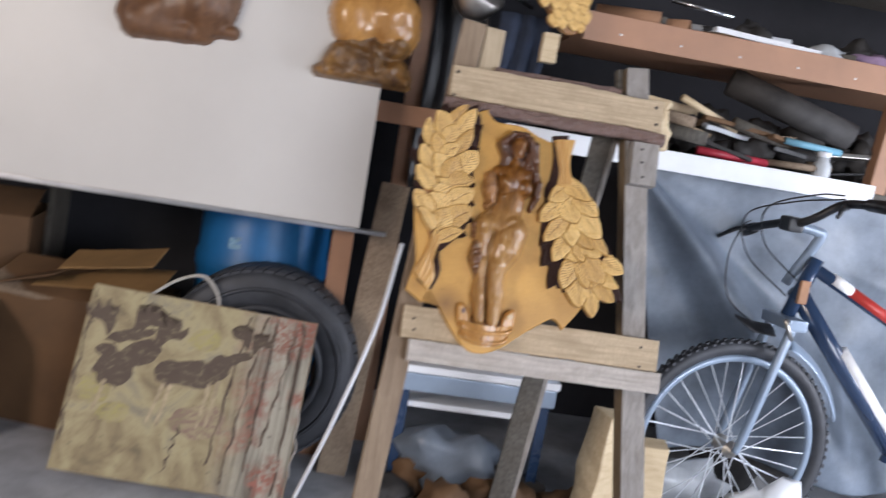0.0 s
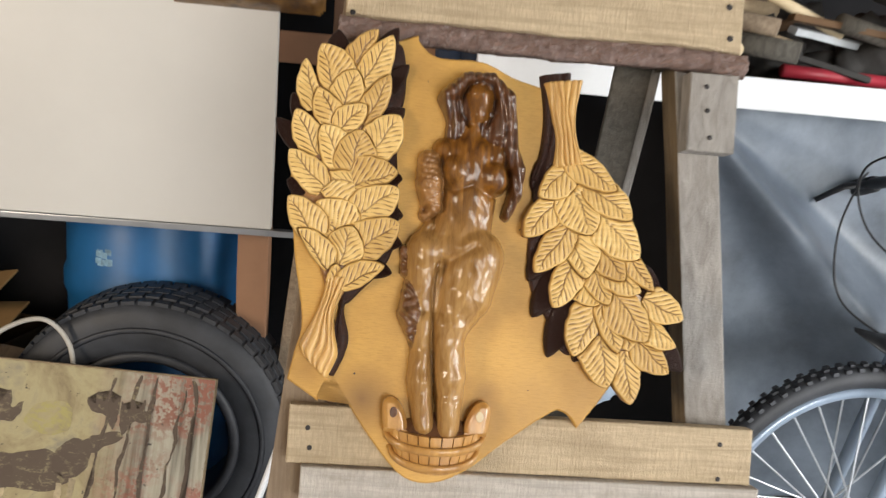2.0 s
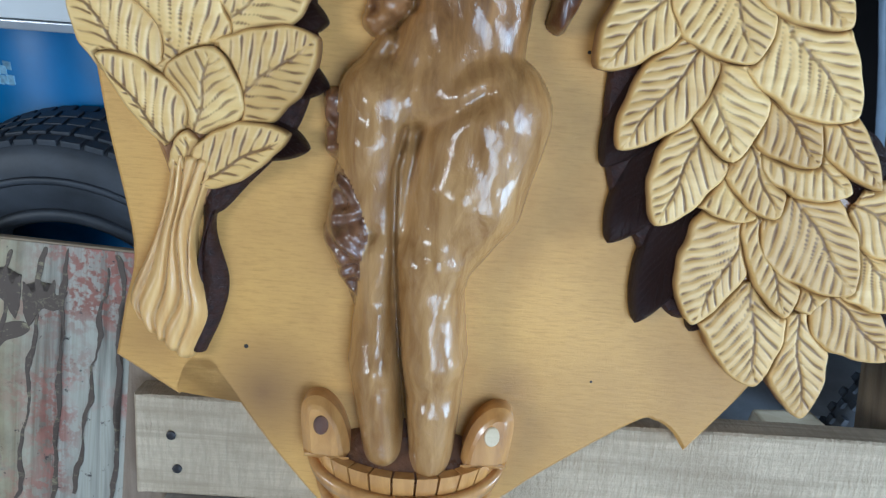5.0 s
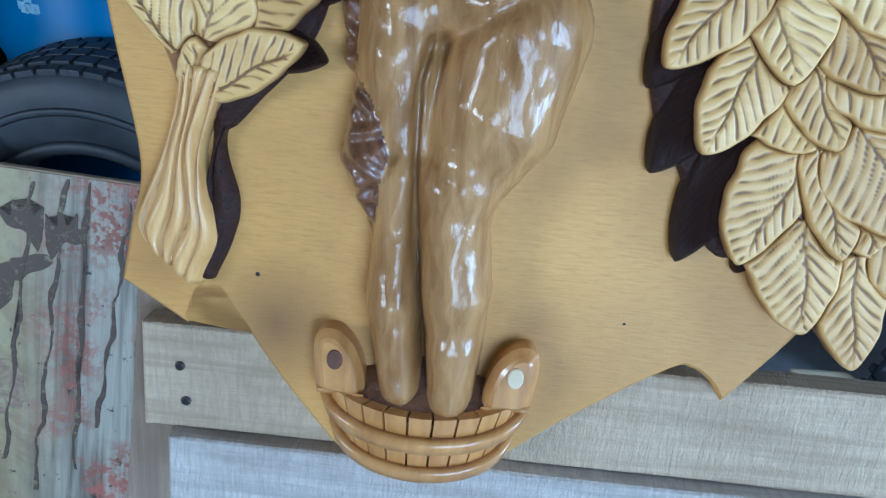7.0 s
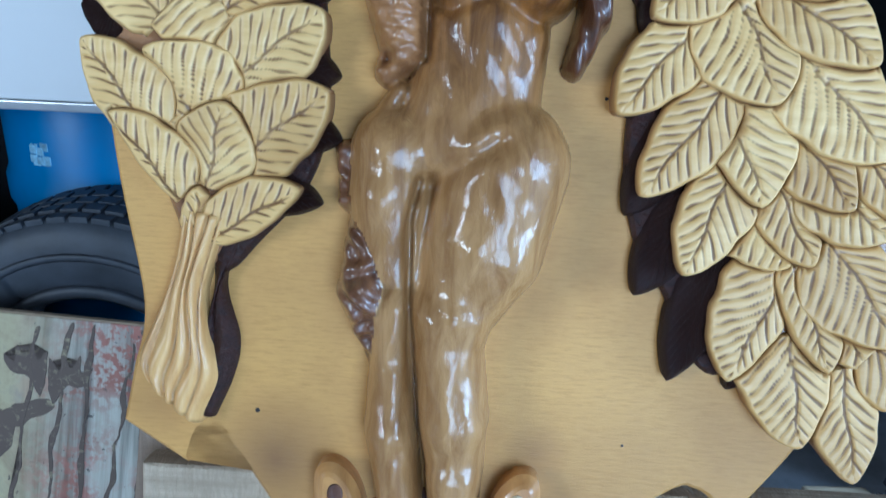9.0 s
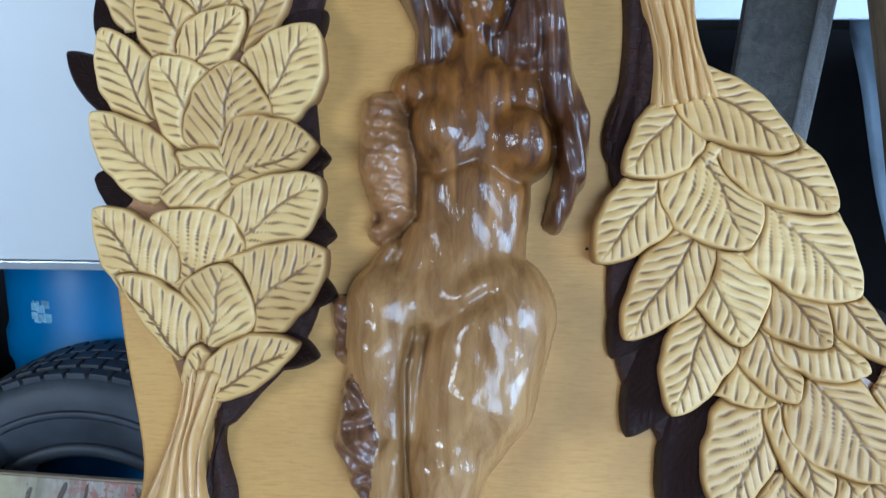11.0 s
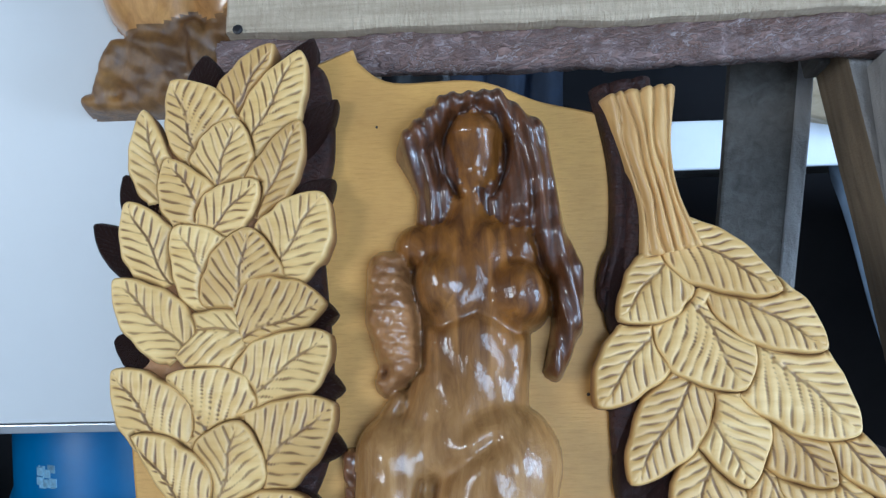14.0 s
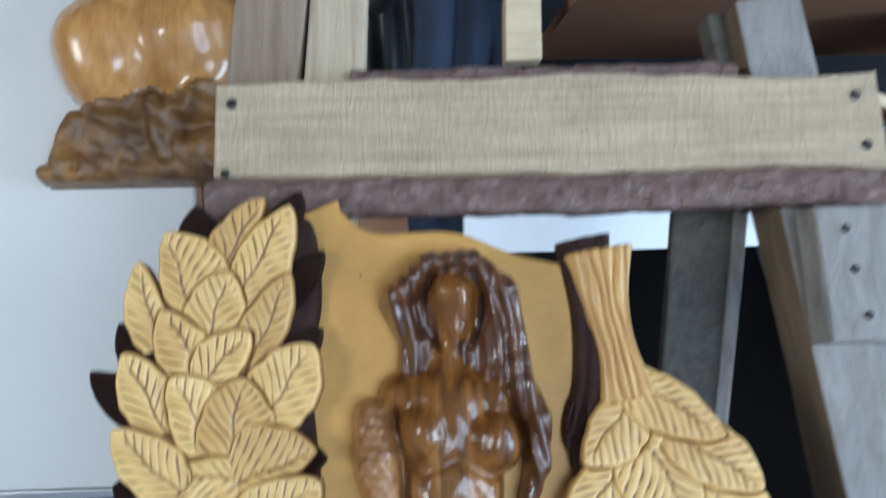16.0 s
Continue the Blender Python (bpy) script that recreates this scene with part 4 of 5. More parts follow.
def cuts(X, Y, which):
    """Strands of hair, scales of the sleeve and rough facets of the cloth."""
    strand = 0.2 * np.sin(X * 6.0 + 1.6 * np.sin(Y * 0.55) + Y * 0.9)
    scales = 0.26 * np.abs(np.sin(Y * 4.2 + 0.5 * X)) * np.abs(np.sin(X * 3.2 + np.floor(Y * 1.34) * 1.57))
    rough = 0.34 * np.sin(X * 3.1 + 2.0 * np.sin(Y * 1.7)) * np.sin(Y * 2.6 + X * 1.4)
    gouge = 0.0 * X
    for line, wide, deep in (([(-8.5, -0.1), (-9.0, -2.6), (-8.9, -7.2), (-8.7, -10.8), (-8.1, -16.3), (-7.3, -22.0)], 0.2, 0.75), ([(-8.3, -0.8), (-6.8, 0.5), (-3.8, 2.3)], 0.6, 0.5),
                             ([(-8.9, 14.0), (-8.7, 10.5), (-8.4, 7.0)], 0.25, 0.35), ([(-4.6, 24.5), (-6.2, 23.9), (-6.9, 22.2), (-6.6, 20.2), (-5.7, 18.6)], 0.2, 0.6), ([(-4.4, 24.5), (-2.9, 23.9), (-2.3, 22.2), (-2.5, 20.2), (-3.4, 18.6)], 0.2, 0.6),
                             ([(-0.9, 15.6), (0.1, 12.6), (0.2, 8.5)], 0.25, 0.6), ([(-10.8, 7.0), (-10.8, 6.9)], 0.35, 1.6), ([(-9.0, 10.4), (-7.0, 9.7), (-4.7, 10.6), (-2.0, 9.2), (0.0, 10.0)], 0.4, 0.3)):
        near = np.full_like(X, 99.0)
        for (x0, y0), (x1, y1) in zip(line, line[1:]):
            dx, dy = x1 - x0, y1 - y0
            q = np.clip(((X - x0) * dx + (Y - y0) * dy) / (dx * dx + dy * dy), 0, 1)
            near = np.minimum(near, np.hypot(X - x0 - dx * q, Y - y0 - dy * q))
        gouge -= deep * np.exp(-(near / wide) ** 2)
    facet = 0.09 * np.sin(X * 2.3 + 1.3 * np.sin(Y * 0.9)) * np.sin(Y * 1.1 + 0.7 * np.sin(X * 1.7))
    return gouge + facet + np.where(which == 1, strand, np.where(which == 2, scales, np.where(which == 3, rough, 0.0)))


us, vs, hh, kinds = relief(LOBES, -15.5, 4.5, -24.5, 28.0, 0.14, 4.2, cuts)
figure = part("figure", turn(height_mesh(us, vs, hh, hh > -0.001, -0.004, kinds), Matrix.Translation((0, 0, 0.0155)) @ Matrix.Diagonal((1, 1, 1.18, 1))), [FIGUREWOOD, HAIRWOOD, SLEEVEWOOD, CLOTHWOOD], sign, "plain standing figure carved in brown lacquered wood", True)

# ---- tub at the figure's feet ----
tub = thing("tub", "", "")
tub.parent = sign
tub["label"] = "honey lacquered carved tub with staves and two eared handles"


def tub_point(theta, level, out=0.0):
    """level 0 at the rim, 1 at the foot; theta runs round the front."""
    wide = (6.8 - 1.5 * level + out)
    u = -7.25 - wide * math.cos(theta)
    v = -21.8 - 1.5 * math.sin(theta) * (1 - 0.15 * level) - 5.3 * level * (0.86 + 0.14 * math.sin(theta))
    z = 1.2 + (3.3 + 0.5 * level + out) * math.sin(theta) * (1 - 0.3 * level)
    return Vector((u * CM, v * CM, (z + 0.4) * CM))


def tub_piece(t0, t1, l0, l1, o0, o1, steps=3, levels=4):
    bm = bmesh.new()
    lay = []
    for o in (o0, o1):
        lay.append([[bm.verts.new(tub_point(t0 + (t1 - t0) * i / steps, l0 + (l1 - l0) * j / levels, o)) for j in range(levels + 1)] for i in range(steps + 1)])
    for i in range(steps):
        for j in range(levels):
            for g in lay:
                bm.faces.new((g[i][j], g[i + 1][j], g[i + 1][j + 1], g[i][j + 1]))
    for i in range(steps):
        for j in (0, levels):
            bm.faces.new((lay[0][i][j], lay[0][i + 1][j], lay[1][i + 1][j], lay[1][i][j]))
    for j in range(levels):
        for i in (0, steps):
            bm.faces.new((lay[0][i][j], lay[0][i][j + 1], lay[1][i][j + 1], lay[1][i][j]))
    return bm


STAVES = 13
for i in range(STAVES):
    t0 = math.pi * i / STAVES + 0.013
    t1 = math.pi * (i + 1) / STAVES - 0.013
    part("stave", tub_piece(t0, t1, 0.0, 1.0, -0.9, 0.0), TUBWOOD, tub)
part("hoop", tub_piece(0.0, math.pi, 0.27, 0.47, -0.1, 0.7, 40, 2), TUBWOOD, tub, "carved hoop", True)
part("hoop", tub_piece(0.0, math.pi, 0.74, 0.94, -0.1, 0.65, 40, 2), TUBWOOD, tub, "carved hoop", True)
part("core", tub_piece(0.0, math.pi, 0.12, 0.98, -1.6, -0.35, 40, 4), BODYWOOD, tub, "brown joints between the staves")
water = bmesh.new()
front = [water.verts.new(tub_point(math.pi * i / 30, 0.1, -0.5)) for i in range(31)]
hub = water.verts.new((-7.25 * CM, -20.4 * CM, 0.016))
for a, b in zip(front, front[1:]):
    water.faces.new((a, b, hub))
part("water", water, CLOTHWOOD, tub, "brown carved water surface")
for out in (-1.5, -2.5, -3.6):
    part("ripple", tube([tub_point(0.25 + (math.pi - 0.5) * i / 30, 0.09, out) for i in range(31)], 0.0017, 8), CLOTHWOOD, tub, "carved ring on the water", True)
for sx, cx, solid in ((-1, -13.0, False), (1, -1.6, True)):
    lug = [(cx + x * sx, y) for x, y in ((-1.9, -23.4), (-1.75, -21.6), (-1.1, -19.8), (0.0, -18.7), (1.1, -18.7), (1.6, -19.8), (1.3, -23.2))]
    ear = part("handle", slab([tuple(q * CM) for q in smooth_line(lug, 6)], 0.0145, 0.036, 0.007), TUBWOOD, tub, "eared tub handle")
    # The left ear isn't pierced: a dark disc paints the shade of its opening.
    eye = [((cx + 0.1 * sx) * CM + 0.0052 * math.sin(a), -0.204 + 0.0072 * math.cos(a)) for a in np.linspace(0, 2 * math.pi, 20)[:-1]]
    part("hole" if not solid else "knob", slab(eye, 0.030, 0.0368 if not solid else 0.038, 0.0008), HAIRWOOD if not solid else CREAM, ear, "dark round disc painted as a shaded opening" if not solid else "pale wooden plug")

# ---- white board with hung carvings ----
board = thing("display_board", "large white laminate board with an aluminium bottom trim", "display board", pose(-0.8, 2.60, 1.45))
part("panel", box(1.6, 0.02, 1.2, (0, 0, 0), 0.002), WHITEBOARD, board)
part("trim", box(1.70, 0.026, 0.014, (0.04, -0.002, -0.608), 0.002), ALU, board, "thin aluminium edge trim")
tagged(link("board_post", beam((-0.055, 2.72, 0.0), (-0.045, 2.66, 1.6), 0.07, 0.05, (1, 0, 0), 0.003, 0.003, 4), ORANGE), "brown timber post carrying the white board", "post")

LOBES_A = [(-4, 36, 8, -4, 20, 7.5, 6, 0), (-12, 36, 3, -14, 18, 3, 4, 0), (5, 37, 4.5, 7, 22, 4, 6, 0), (-14, 18, 3.2, -17, 6, 4.2, 4.5, 0),
           (8, 16, 8.5, 7, 12, 8.5, 8, 0), (5, 14, 7, -14, 5, 5, 6.5, 0), (-15, 3, 4.5, 6, 3, 3.2, 5, 0), (6, 4.5, 2.4, 15, 5, 2.0, 4, 0)]
LOBES_B = [(-2, 44, 7, -1, 32, 6.5, 6, 0), (8, 44, 3, 11, 38, 2.5, 4, 0), (-1, 32, 6.5, 0, 22, 9, 6, 0), (-6, 21, 7.6, -5, 18, 7.6, 8, 0), (7, 22, 8.4, 8, 18, 7.6, 8, 0),
           (9.5, 13, 4.0, 7, 11.5, 3.6, 7, 1), (-5, 12, 4.0, 5, 10, 4.0, 5, 1), (-14.5, 1.8, 1.9, 13, 2.2, 2.4, 6, 1), (-9, 5.5, 3.6, 10, 5, 4, 6, 1), (-6, 9, 3.6, 3, 9, 3.2, 6.5, 1), (2, 12, 1.3, 3.5, 4, 1.6, 8, 1), (-9.5, 9, 2.4, -12, 4, 2.2, 6.5, 1)]
for name, limbs, cx, cz, mats, label in (
        ("wall_carving", LOBES_A, -0.63, 1.352, [MATTEBROWN], "brown carved kneeling form hanging on the white board"),
        ("wall_carving", LOBES_B, -0.06, 1.318, [TUBWOOD, ROOTWOOD], "golden brown carved crouching form hanging on the white board")):
    us, vs, hh, kinds = relief(limbs, -24, 20, -3, 46, 0.5, 1.0, lambda X, Y, w: (0.7 * np.sin(X * 0.7 + Y * 0.5 + np.sin(Y * 0.6)) * np.sin(Y * 0.7 - X * 0.25) + 0.25 * np.sin(X * 1.9 + Y) * np.sin(Y * 1.7)) * (w == 1) + 0.18 * np.sin(X * 0.7 + 2 * np.sin(Y * 0.22)) * np.sin(Y * 0.35 + X * 0.2))
    ob = link(name, height_mesh(us, vs, hh, hh > -0.002, -0.004, kinds), mats, None, "", True)
    ob.matrix_world = pose(cx, 2.588, cz, 90, 0, 0)
    tagged(ob, label, "wood carving", "hung carvings")

# ---- painting ----
painting = thing("painting", "old flaking moose painting on thick board leaning on the tyre", "painting", pose(-0.445, 2.39, 0.285, 71, 0, 0) @ pose(0, 0, 0, 0, 0, -2.5))
part("board", box(0.70, 0.565, 0.022, (0, 0, 0), 0.003, 0.002, 5), PINE, painting)
part("canvas", box(0.696, 0.561, 0.003, (0, 0, 0.0135), 0.001), PAINT, painting, "painted face, ochre ground with birch stems")


def painted(outline, k):
    """A thin layer of paint with ragged edges."""
    pts = [q + 0.004 * np.array(noise.noise_vector(Vector((q[0] * 60, q[1] * 60, k)))[:2]) for q in smooth_line(outline, 6)]
    return slab(pts, 0.0148, 0.0156 + 0.0001 * k, 0.0001)


def blob(cx, cy, rx, ry, lean, k, n=14):
    """A dab of paint with an uneven oval outline."""
    pts = []
    for i in range(n + 1):
        a = 2 * math.pi * (i % n) / n
        r = 1 + 0.28 * noise.noise(Vector((math.cos(a) * 1.6, math.sin(a) * 1.6, 3.1 * k)))
        x, y = rx * r * math.cos(a), ry * r * math.sin(a)
        pts.append((cx + x * math.cos(lean) - y * math.sin(lean), cy + x * math.sin(lean) + y * math.cos(lean)))
    return painted(pts, k * 0.4)


for k, (cx, cy, rx, ry, lean) in enumerate(((0.0, 0.062, 0.095, 0.04, 0.06), (0.075, 0.092, 0.045, 0.034, 0.7), (0.125, 0.128, 0.048, 0.017, 0.45), (-0.07, 0.05, 0.035, 0.045, 0.3))):
    part("painted_moose", blob(cx, cy, rx, ry, lean, 1 + k), PAINTBROWN, painting, "dark brown painted moose")
for k, (cx, cy, rx, ry, lean) in enumerate(((-0.235, 0.035, 0.06, 0.05, 0.2), (-0.165, 0.095, 0.065, 0.035, 0.5), (-0.205, 0.145, 0.07, 0.018, 0.35), (-0.265, 0.09, 0.03, 0.02, 0.1))):
    part("painted_moose", blob(cx, cy, rx, ry, lean, 6 + k), PAINTBROWN, painting, "dark brown painted moose in a thicket")
for k, (x0, y0, x1, y1) in enumerate(((-0.075, 0.02, -0.10, -0.10), (-0.055, 0.02, -0.07, -0.11), (0.06, 0.04, 0.05, -0.09), (0.085, 0.05, 0.075, -0.08), (-0.25, 0.0, -0.262, -0.09))):
    part("painted_leg", painted([(x0 - 0.007, y0), ((x0 + x1) / 2 - 0.004, (y0 + y1) / 2), (x1 - 0.004, y1), (x1 + 0.004, y1), ((x0 + x1) / 2 + 0.006, (y0 + y1) / 2), (x0 + 0.007, y0)], 5 + 0.4 * k), PAINTPALE, painting, "pale painted leg")
for k, (cx, cy, rx, ry, mt, lb) in enumerate(((-0.27, -0.03, 0.05, 0.045, PAINTYELLOW, "yellow-green painted patch"), (-0.20, -0.09, 0.05, 0.03, PAINTYELLOW, "yellow-green painted patch"), (0.02, 0.17, 0.05, 0.035, PAINTYELLOW, "yellow-green painted patch"),
                                               (0.05, -0.08, 0.09, 0.05, PAINTMAUVE, "mauve painted ground"))):
    part("painted_patch", blob(cx, cy, rx, ry, 0.2, 0.3 + 0.05 * k), mt, painting, lb)
for k, (ax, ay, f) in enumerate(((-0.27, 0.19, -1), (-0.19, 0.20, 1), (-0.12, 0.17, 1), (0.15, 0.20, -0.7), (0.17, 0.19, 0.7))):
    horn = [(0, -0.06), (0.03, -0.02), (0.07, -0.01), (0.085, 0.03), (0.06, 0.015), (0.055, 0.05), (0.035, 0.02), (0.02, 0.055), (0.008, 0.015), (-0.012, 0.04), (-0.01, -0.03)]
    part("painted_antler", painted([(ax + f * x, ay + y * abs(f)) for x, y in horn], 3 + k), PAINTBROWN, painting, "dark painted antlers")
for k, (x0, x1, y0, y1) in enumerate(((0.10, 0.14, -0.2, 0.26), (0.15, 0.19, -0.25, 0.27), (0.215, 0.225, -0.2, 0.27), (0.25, 0.29, -0.12, 0.25), (0.315, 0.31, -0.26, 0.27), (-0.02, 0.0, -0.24, -0.1), (-0.34, -0.335, -0.2, 0.26))):
    ys = np.linspace(y0, y1, 12)
    mid = [x0 + (x1 - x0) * q / 11 + 0.004 * math.sin(q * 2.3 + k) for q in range(12)]
    wide = [0.0028 + 0.0016 * math.sin(q * 1.7 + 2 * k) for q in range(12)]
    part("painted_stem", painted([(m - w, y) for m, w, y in zip(mid, wide, ys)] + [(m + w, y) for m, w, y in list(zip(mid, wide, ys))[::-1]], 7 + k), PAINTBROWN, painting, "thin dark painted tree stem")

part("string", tube(smooth_line([(0.335, 0.02, 0.014), (0.352, -0.02, 0.018), (0.349, -0.07, 0.02), (0.36, -0.11, 0.016), (0.35, -0.16, 0.02), (0.356, -0.2, 0.012)], 6), 0.0022, 6), ROPE, painting, "frayed pale string", True)

# ---- tyre ----
tyre = thing("car_tyre", "worn black car tyre standing behind the painting", "tyre", pose(-0.265, 2.655, 0.338, 90, 0, 0))
PROFILE = [(0.195, -0.07), (0.205, -0.085), (0.235, -0.096), (0.275, -0.098), (0.305, -0.092), (0.325, -0.078), (0.331, -0.05), (0.333, 0), (0.331, 0.05), (0.325, 0.078), (0.305, 0.092), (0.275, 0.098), (0.235, 0.096), (0.205, 0.085), (0.195, 0.07), (0.2, 0.0)]
part("carcass", lathe(PROFILE, 72, True), RUBBER, tyre, "", True)
lugs = []
for i in range(56):
    a = 2 * math.pi * i / 56
    for row, (zc, wz) in enumerate(((-0.066, 0.03), (-0.03, 0.03), (0.005, 0.03), (0.04, 0.03), (0.07, 0.024))):
        b = box(0.010, 0.030, wz, (0.3305 - (0.004 if row in (0, 4) else 0), 0, zc), 0.0015)
        lugs.append(turn(b, Matrix.Rotation(a + 0.03 * row, 4, "Z")))
part("tread", join(*lugs), RUBBER, tyre, "blocky worn tread")["kind"] = "stuff"
part("bead_ring", lathe([(0.19, 0.088), (0.2, 0.098), (0.212, 0.097), (0.216, 0.09), (0.2, 0.08)], 60, True), RUBBER, tyre, "", True)
part("rim_ridge", lathe([(0.262, 0.098), (0.266, 0.1015), (0.272, 0.1015), (0.276, 0.098)], 60, True), RUBBER, tyre, "", True)
tagged(link("rope", tube(smooth_line([(-0.63, 2.49, 0.54), (-0.55, 2.545, 0.60), (-0.47, 2.54, 0.625), (-0.42, 2.54, 0.575), (-0.40, 2.52, 0.50)], 8), 0.0055, 8), ROPE, None, "", True), "pale rope lying over the tyre and painting", "rope")

# ---- barrel ----
barrel = thing("barrel", "blue plastic barrel with a white scuffed label", "barrel", pose(-0.34, 2.98, 0))
part("body", lathe([(0.22, 0.0), (0.235, 0.02), (0.238, 0.25), (0.246, 0.27), (0.246, 0.31), (0.238, 0.33), (0.238, 0.58), (0.246, 0.6), (0.246, 0.64), (0.238, 0.66), (0.236, 0.86), (0.22, 0.9)], 48), BARREL, barrel, "", True)
for k in range(9):
    a = -1.98 + 0.035 * (k % 5) + random.uniform(-0.02, 0.02)
    patch = turn(box(0.003, 0.017, 0.015, (0.2375, 0, 0.70 + 0.02 * (k // 5) + random.uniform(-0.006, 0.006)), 0.001, 0.003, k, 3), Matrix.Rotation(a, 4, "Z"))
    part("sticker", patch, SCUFF, barrel, "torn pale sticker remains")

# ---- boxes and boards beside the barrel ----
def carton(at, size, rz, label, tilt=0.0):
    c = thing("carton", label, "cardboard box", pose(*at, tilt, 0, rz), "cartons")
    sx, sy, sz = size
    t = 0.005
    for nm, b in (("base", box(sx, sy, t, (0, 0, t / 2))), ("side", box(sx, t, sz, (0, -sy / 2, sz / 2), 0.001, 0.003, 2, 6)), ("side", box(sx, t, sz, (0, sy / 2, sz / 2), 0.001, 0.003, 3, 6)),
                  ("side", box(t, sy, sz, (-sx / 2, 0, sz / 2), 0.001, 0.003, 4, 6)), ("side", box(t, sy, sz, (sx / 2, 0, sz / 2), 0.001, 0.003, 5, 6))):
        part(nm, b, CARD, c)
    part("flap", turn(box(sx, sy * 0.5, t, (0, sy * 0.25, 0), 0.001, 0.004, 6, 6), pose(0, -sy / 2, sz, 24, 0, 0)), CARD, c, "half-open flap")
    part("flap", turn(box(sx * 0.5, sy, t, (sx * 0.25, 0, 0), 0.001, 0.004, 7, 6), pose(-sx / 2, 0, sz, 0, -18, 0)), CARD, c, "half-open flap")
    return c


carton((-0.92, 2.85, 0.0), (0.5, 0.4, 0.46), -12, "worn brown cardboard box with open flaps")
carton((-1.35, 2.62, 0.0), (0.42, 0.4, 0.34), 20, "crumpled brown cardboard box on the floor")
carton((-1.45, 3.1, 0.0), (0.5, 0.4, 0.66), 8, "tall brown cardboard box")
for k, (a, b, w, t, mt) in enumerate((((-1.05, 2.78, 0.50), (-0.62, 2.72, 0.55), 0.16, 0.006, OCHRE), ((-0.98, 2.80, 0.56), (-0.66, 2.76, 0.62), 0.15, 0.006, OCHRE), ((-1.2, 2.75, 0.48), (-0.6, 2.68, 0.44), 0.14, 0.02, PINE_Y),
                                      ((-1.6, 2.9, 0.0), (-1.35, 3.2, 1.1), 0.15, 0.025, GREYWOOD), ((-1.15, 3.05, 0.0), (-1.2, 3.3, 1.1), 0.12, 0.025, GREYWOOD))):
    tagged(link("plank", beam(a, b, w, t, (0.1, 1, 0.3), 0.003, 0.004, 20 + k), mt), "loose ochre cardboard sheet on the boxes" if k < 2 else "short rough offcut plank on the boxes" if k < 3 else "grey plank leaning against the wall", "plank", "offcut planks")

# ---- plank and strip beside the easel ----
tagged(link("leaning_plank", beam((0.03, 2.56, 0.0), (0.105, 2.78, 1.0), 0.10, 0.022, (1, 0, 0), 0.003, 0.003, 33), PINE_Y), "brown pine plank leaning behind the easel", "plank")
tagged(link("plastic_strip", turn(tube(smooth_line([(-0.08, 2.32, 0.0), (0.012, 2.36, 0.27), (0.10, 2.41, 0.58), (0.14, 2.46, 0.84)], 8), 0.017, 8, True, 0.45), pose(0, 0, 0)), WHITEPAINT, None, "", True), "bent white plastic strip leaning beside the easel", "strip")

# ---- shelving ----
shelf = thing("shelf_rack", "timber shelf rack with brown and white front rails", "shelf", pose(0, 0, 0))
part("upper_board", box(2.0, 0.55, 0.02, (1.6, 2.79, 1.60), 0.002), ORANGE, shelf)
upper = part("upper_rail", box(2.0, 0.022, 0.09, (1.60, 2.50, 1.612), 0.003), ORANGE, shelf, "brown painted front rail with screws")
part("lower_board", box(2.2, 0.7, 0.02, (1.55, 2.87, 1.235), 0.002), GREYWOOD, shelf)
part("lower_rail", box(1.27, 0.022, 0.066, (1.045, 2.50, 1.238), 0.003), WHITEPAINT, shelf, "white painted front rail")
part("side_rail", box(0.5, 0.03, 0.07, (0.16, 2.72, 1.245), 0.003), ORANGE, shelf, "brown timber rail behind the easel")
part("post", beam((1.705, 2.54, 1.246), (1.745, 2.54, 1.978), 0.06, 0.05, (1, 0, 0), 0.003, 0.003, 41), ORANGE, shelf, "brown timber post")
part("post", beam((0.12, 2.9, 0.0), (0.12, 2.9, 2.3), 0.06, 0.05, (1, 0, 0), 0.003, 0.003, 42), ORANGE, shelf, "brown timber post")
part("top_board", box(2.4, 0.5, 0.025, (1.5, 2.85, 1.99), 0.002), GREYWOOD, shelf)
for k in range(6):
    bm = lathe([(0.0038, 0), (0.0038, 0.0015), (0.0015, 0.002)], 10)
    part("screw", turn(bm, pose(0.72 + 0.2 * k, 2.4885, 1.60, 90)), STEEL, upper)

# ---- tarpaulin ----
nx, nz = 150, 90
bm = bmesh.new()
grid = []
for i in range(nx + 1):
    col = []
    for j in range(nz + 1):
        s, q = i / nx, j / nz
        left = 0.88 + 0.30 * q
        x = left + (2.55 - left) * s
        z = 1.215 - 1.0 * q + 0.03 * math.sin(s * 9) * q
        rx, rz = x - 0.86, 1.235 - z
        far = math.hypot(rx, rz)
        ang = math.atan2(rz, rx)
        fold = 0.016 * far * (abs(math.sin(ang * 8.5 + 0.6)) - 0.5) * (1 if ang > 0.15 else ang / 0.15)
        fold += 0.012 * noise.noise(Vector((s * 9, q * 6, 2))) + 0.03 * q * math.sin(13 * s)
        sag = 0.13 * math.exp(-((ang - 0.80) / 0.13) ** 2) * min(1.0, far * 2.5)
        col.append(bm.verts.new((x, 2.60 + fold - sag, z)))
    grid.append(col)
for i in range(nx):
    for j in range(nz):
        bm.faces.new((grid[i][j], grid[i][j + 1], grid[i + 1][j + 1], grid[i + 1][j]))
tarp = tagged(link("tarpaulin", bm, TARP, None, "", True), "grey tarpaulin hanging in folds from the white rail", "tarpaulin")
thick = tarp.modifiers.new("thickness", "SOLIDIFY")
thick.thickness = 0.002

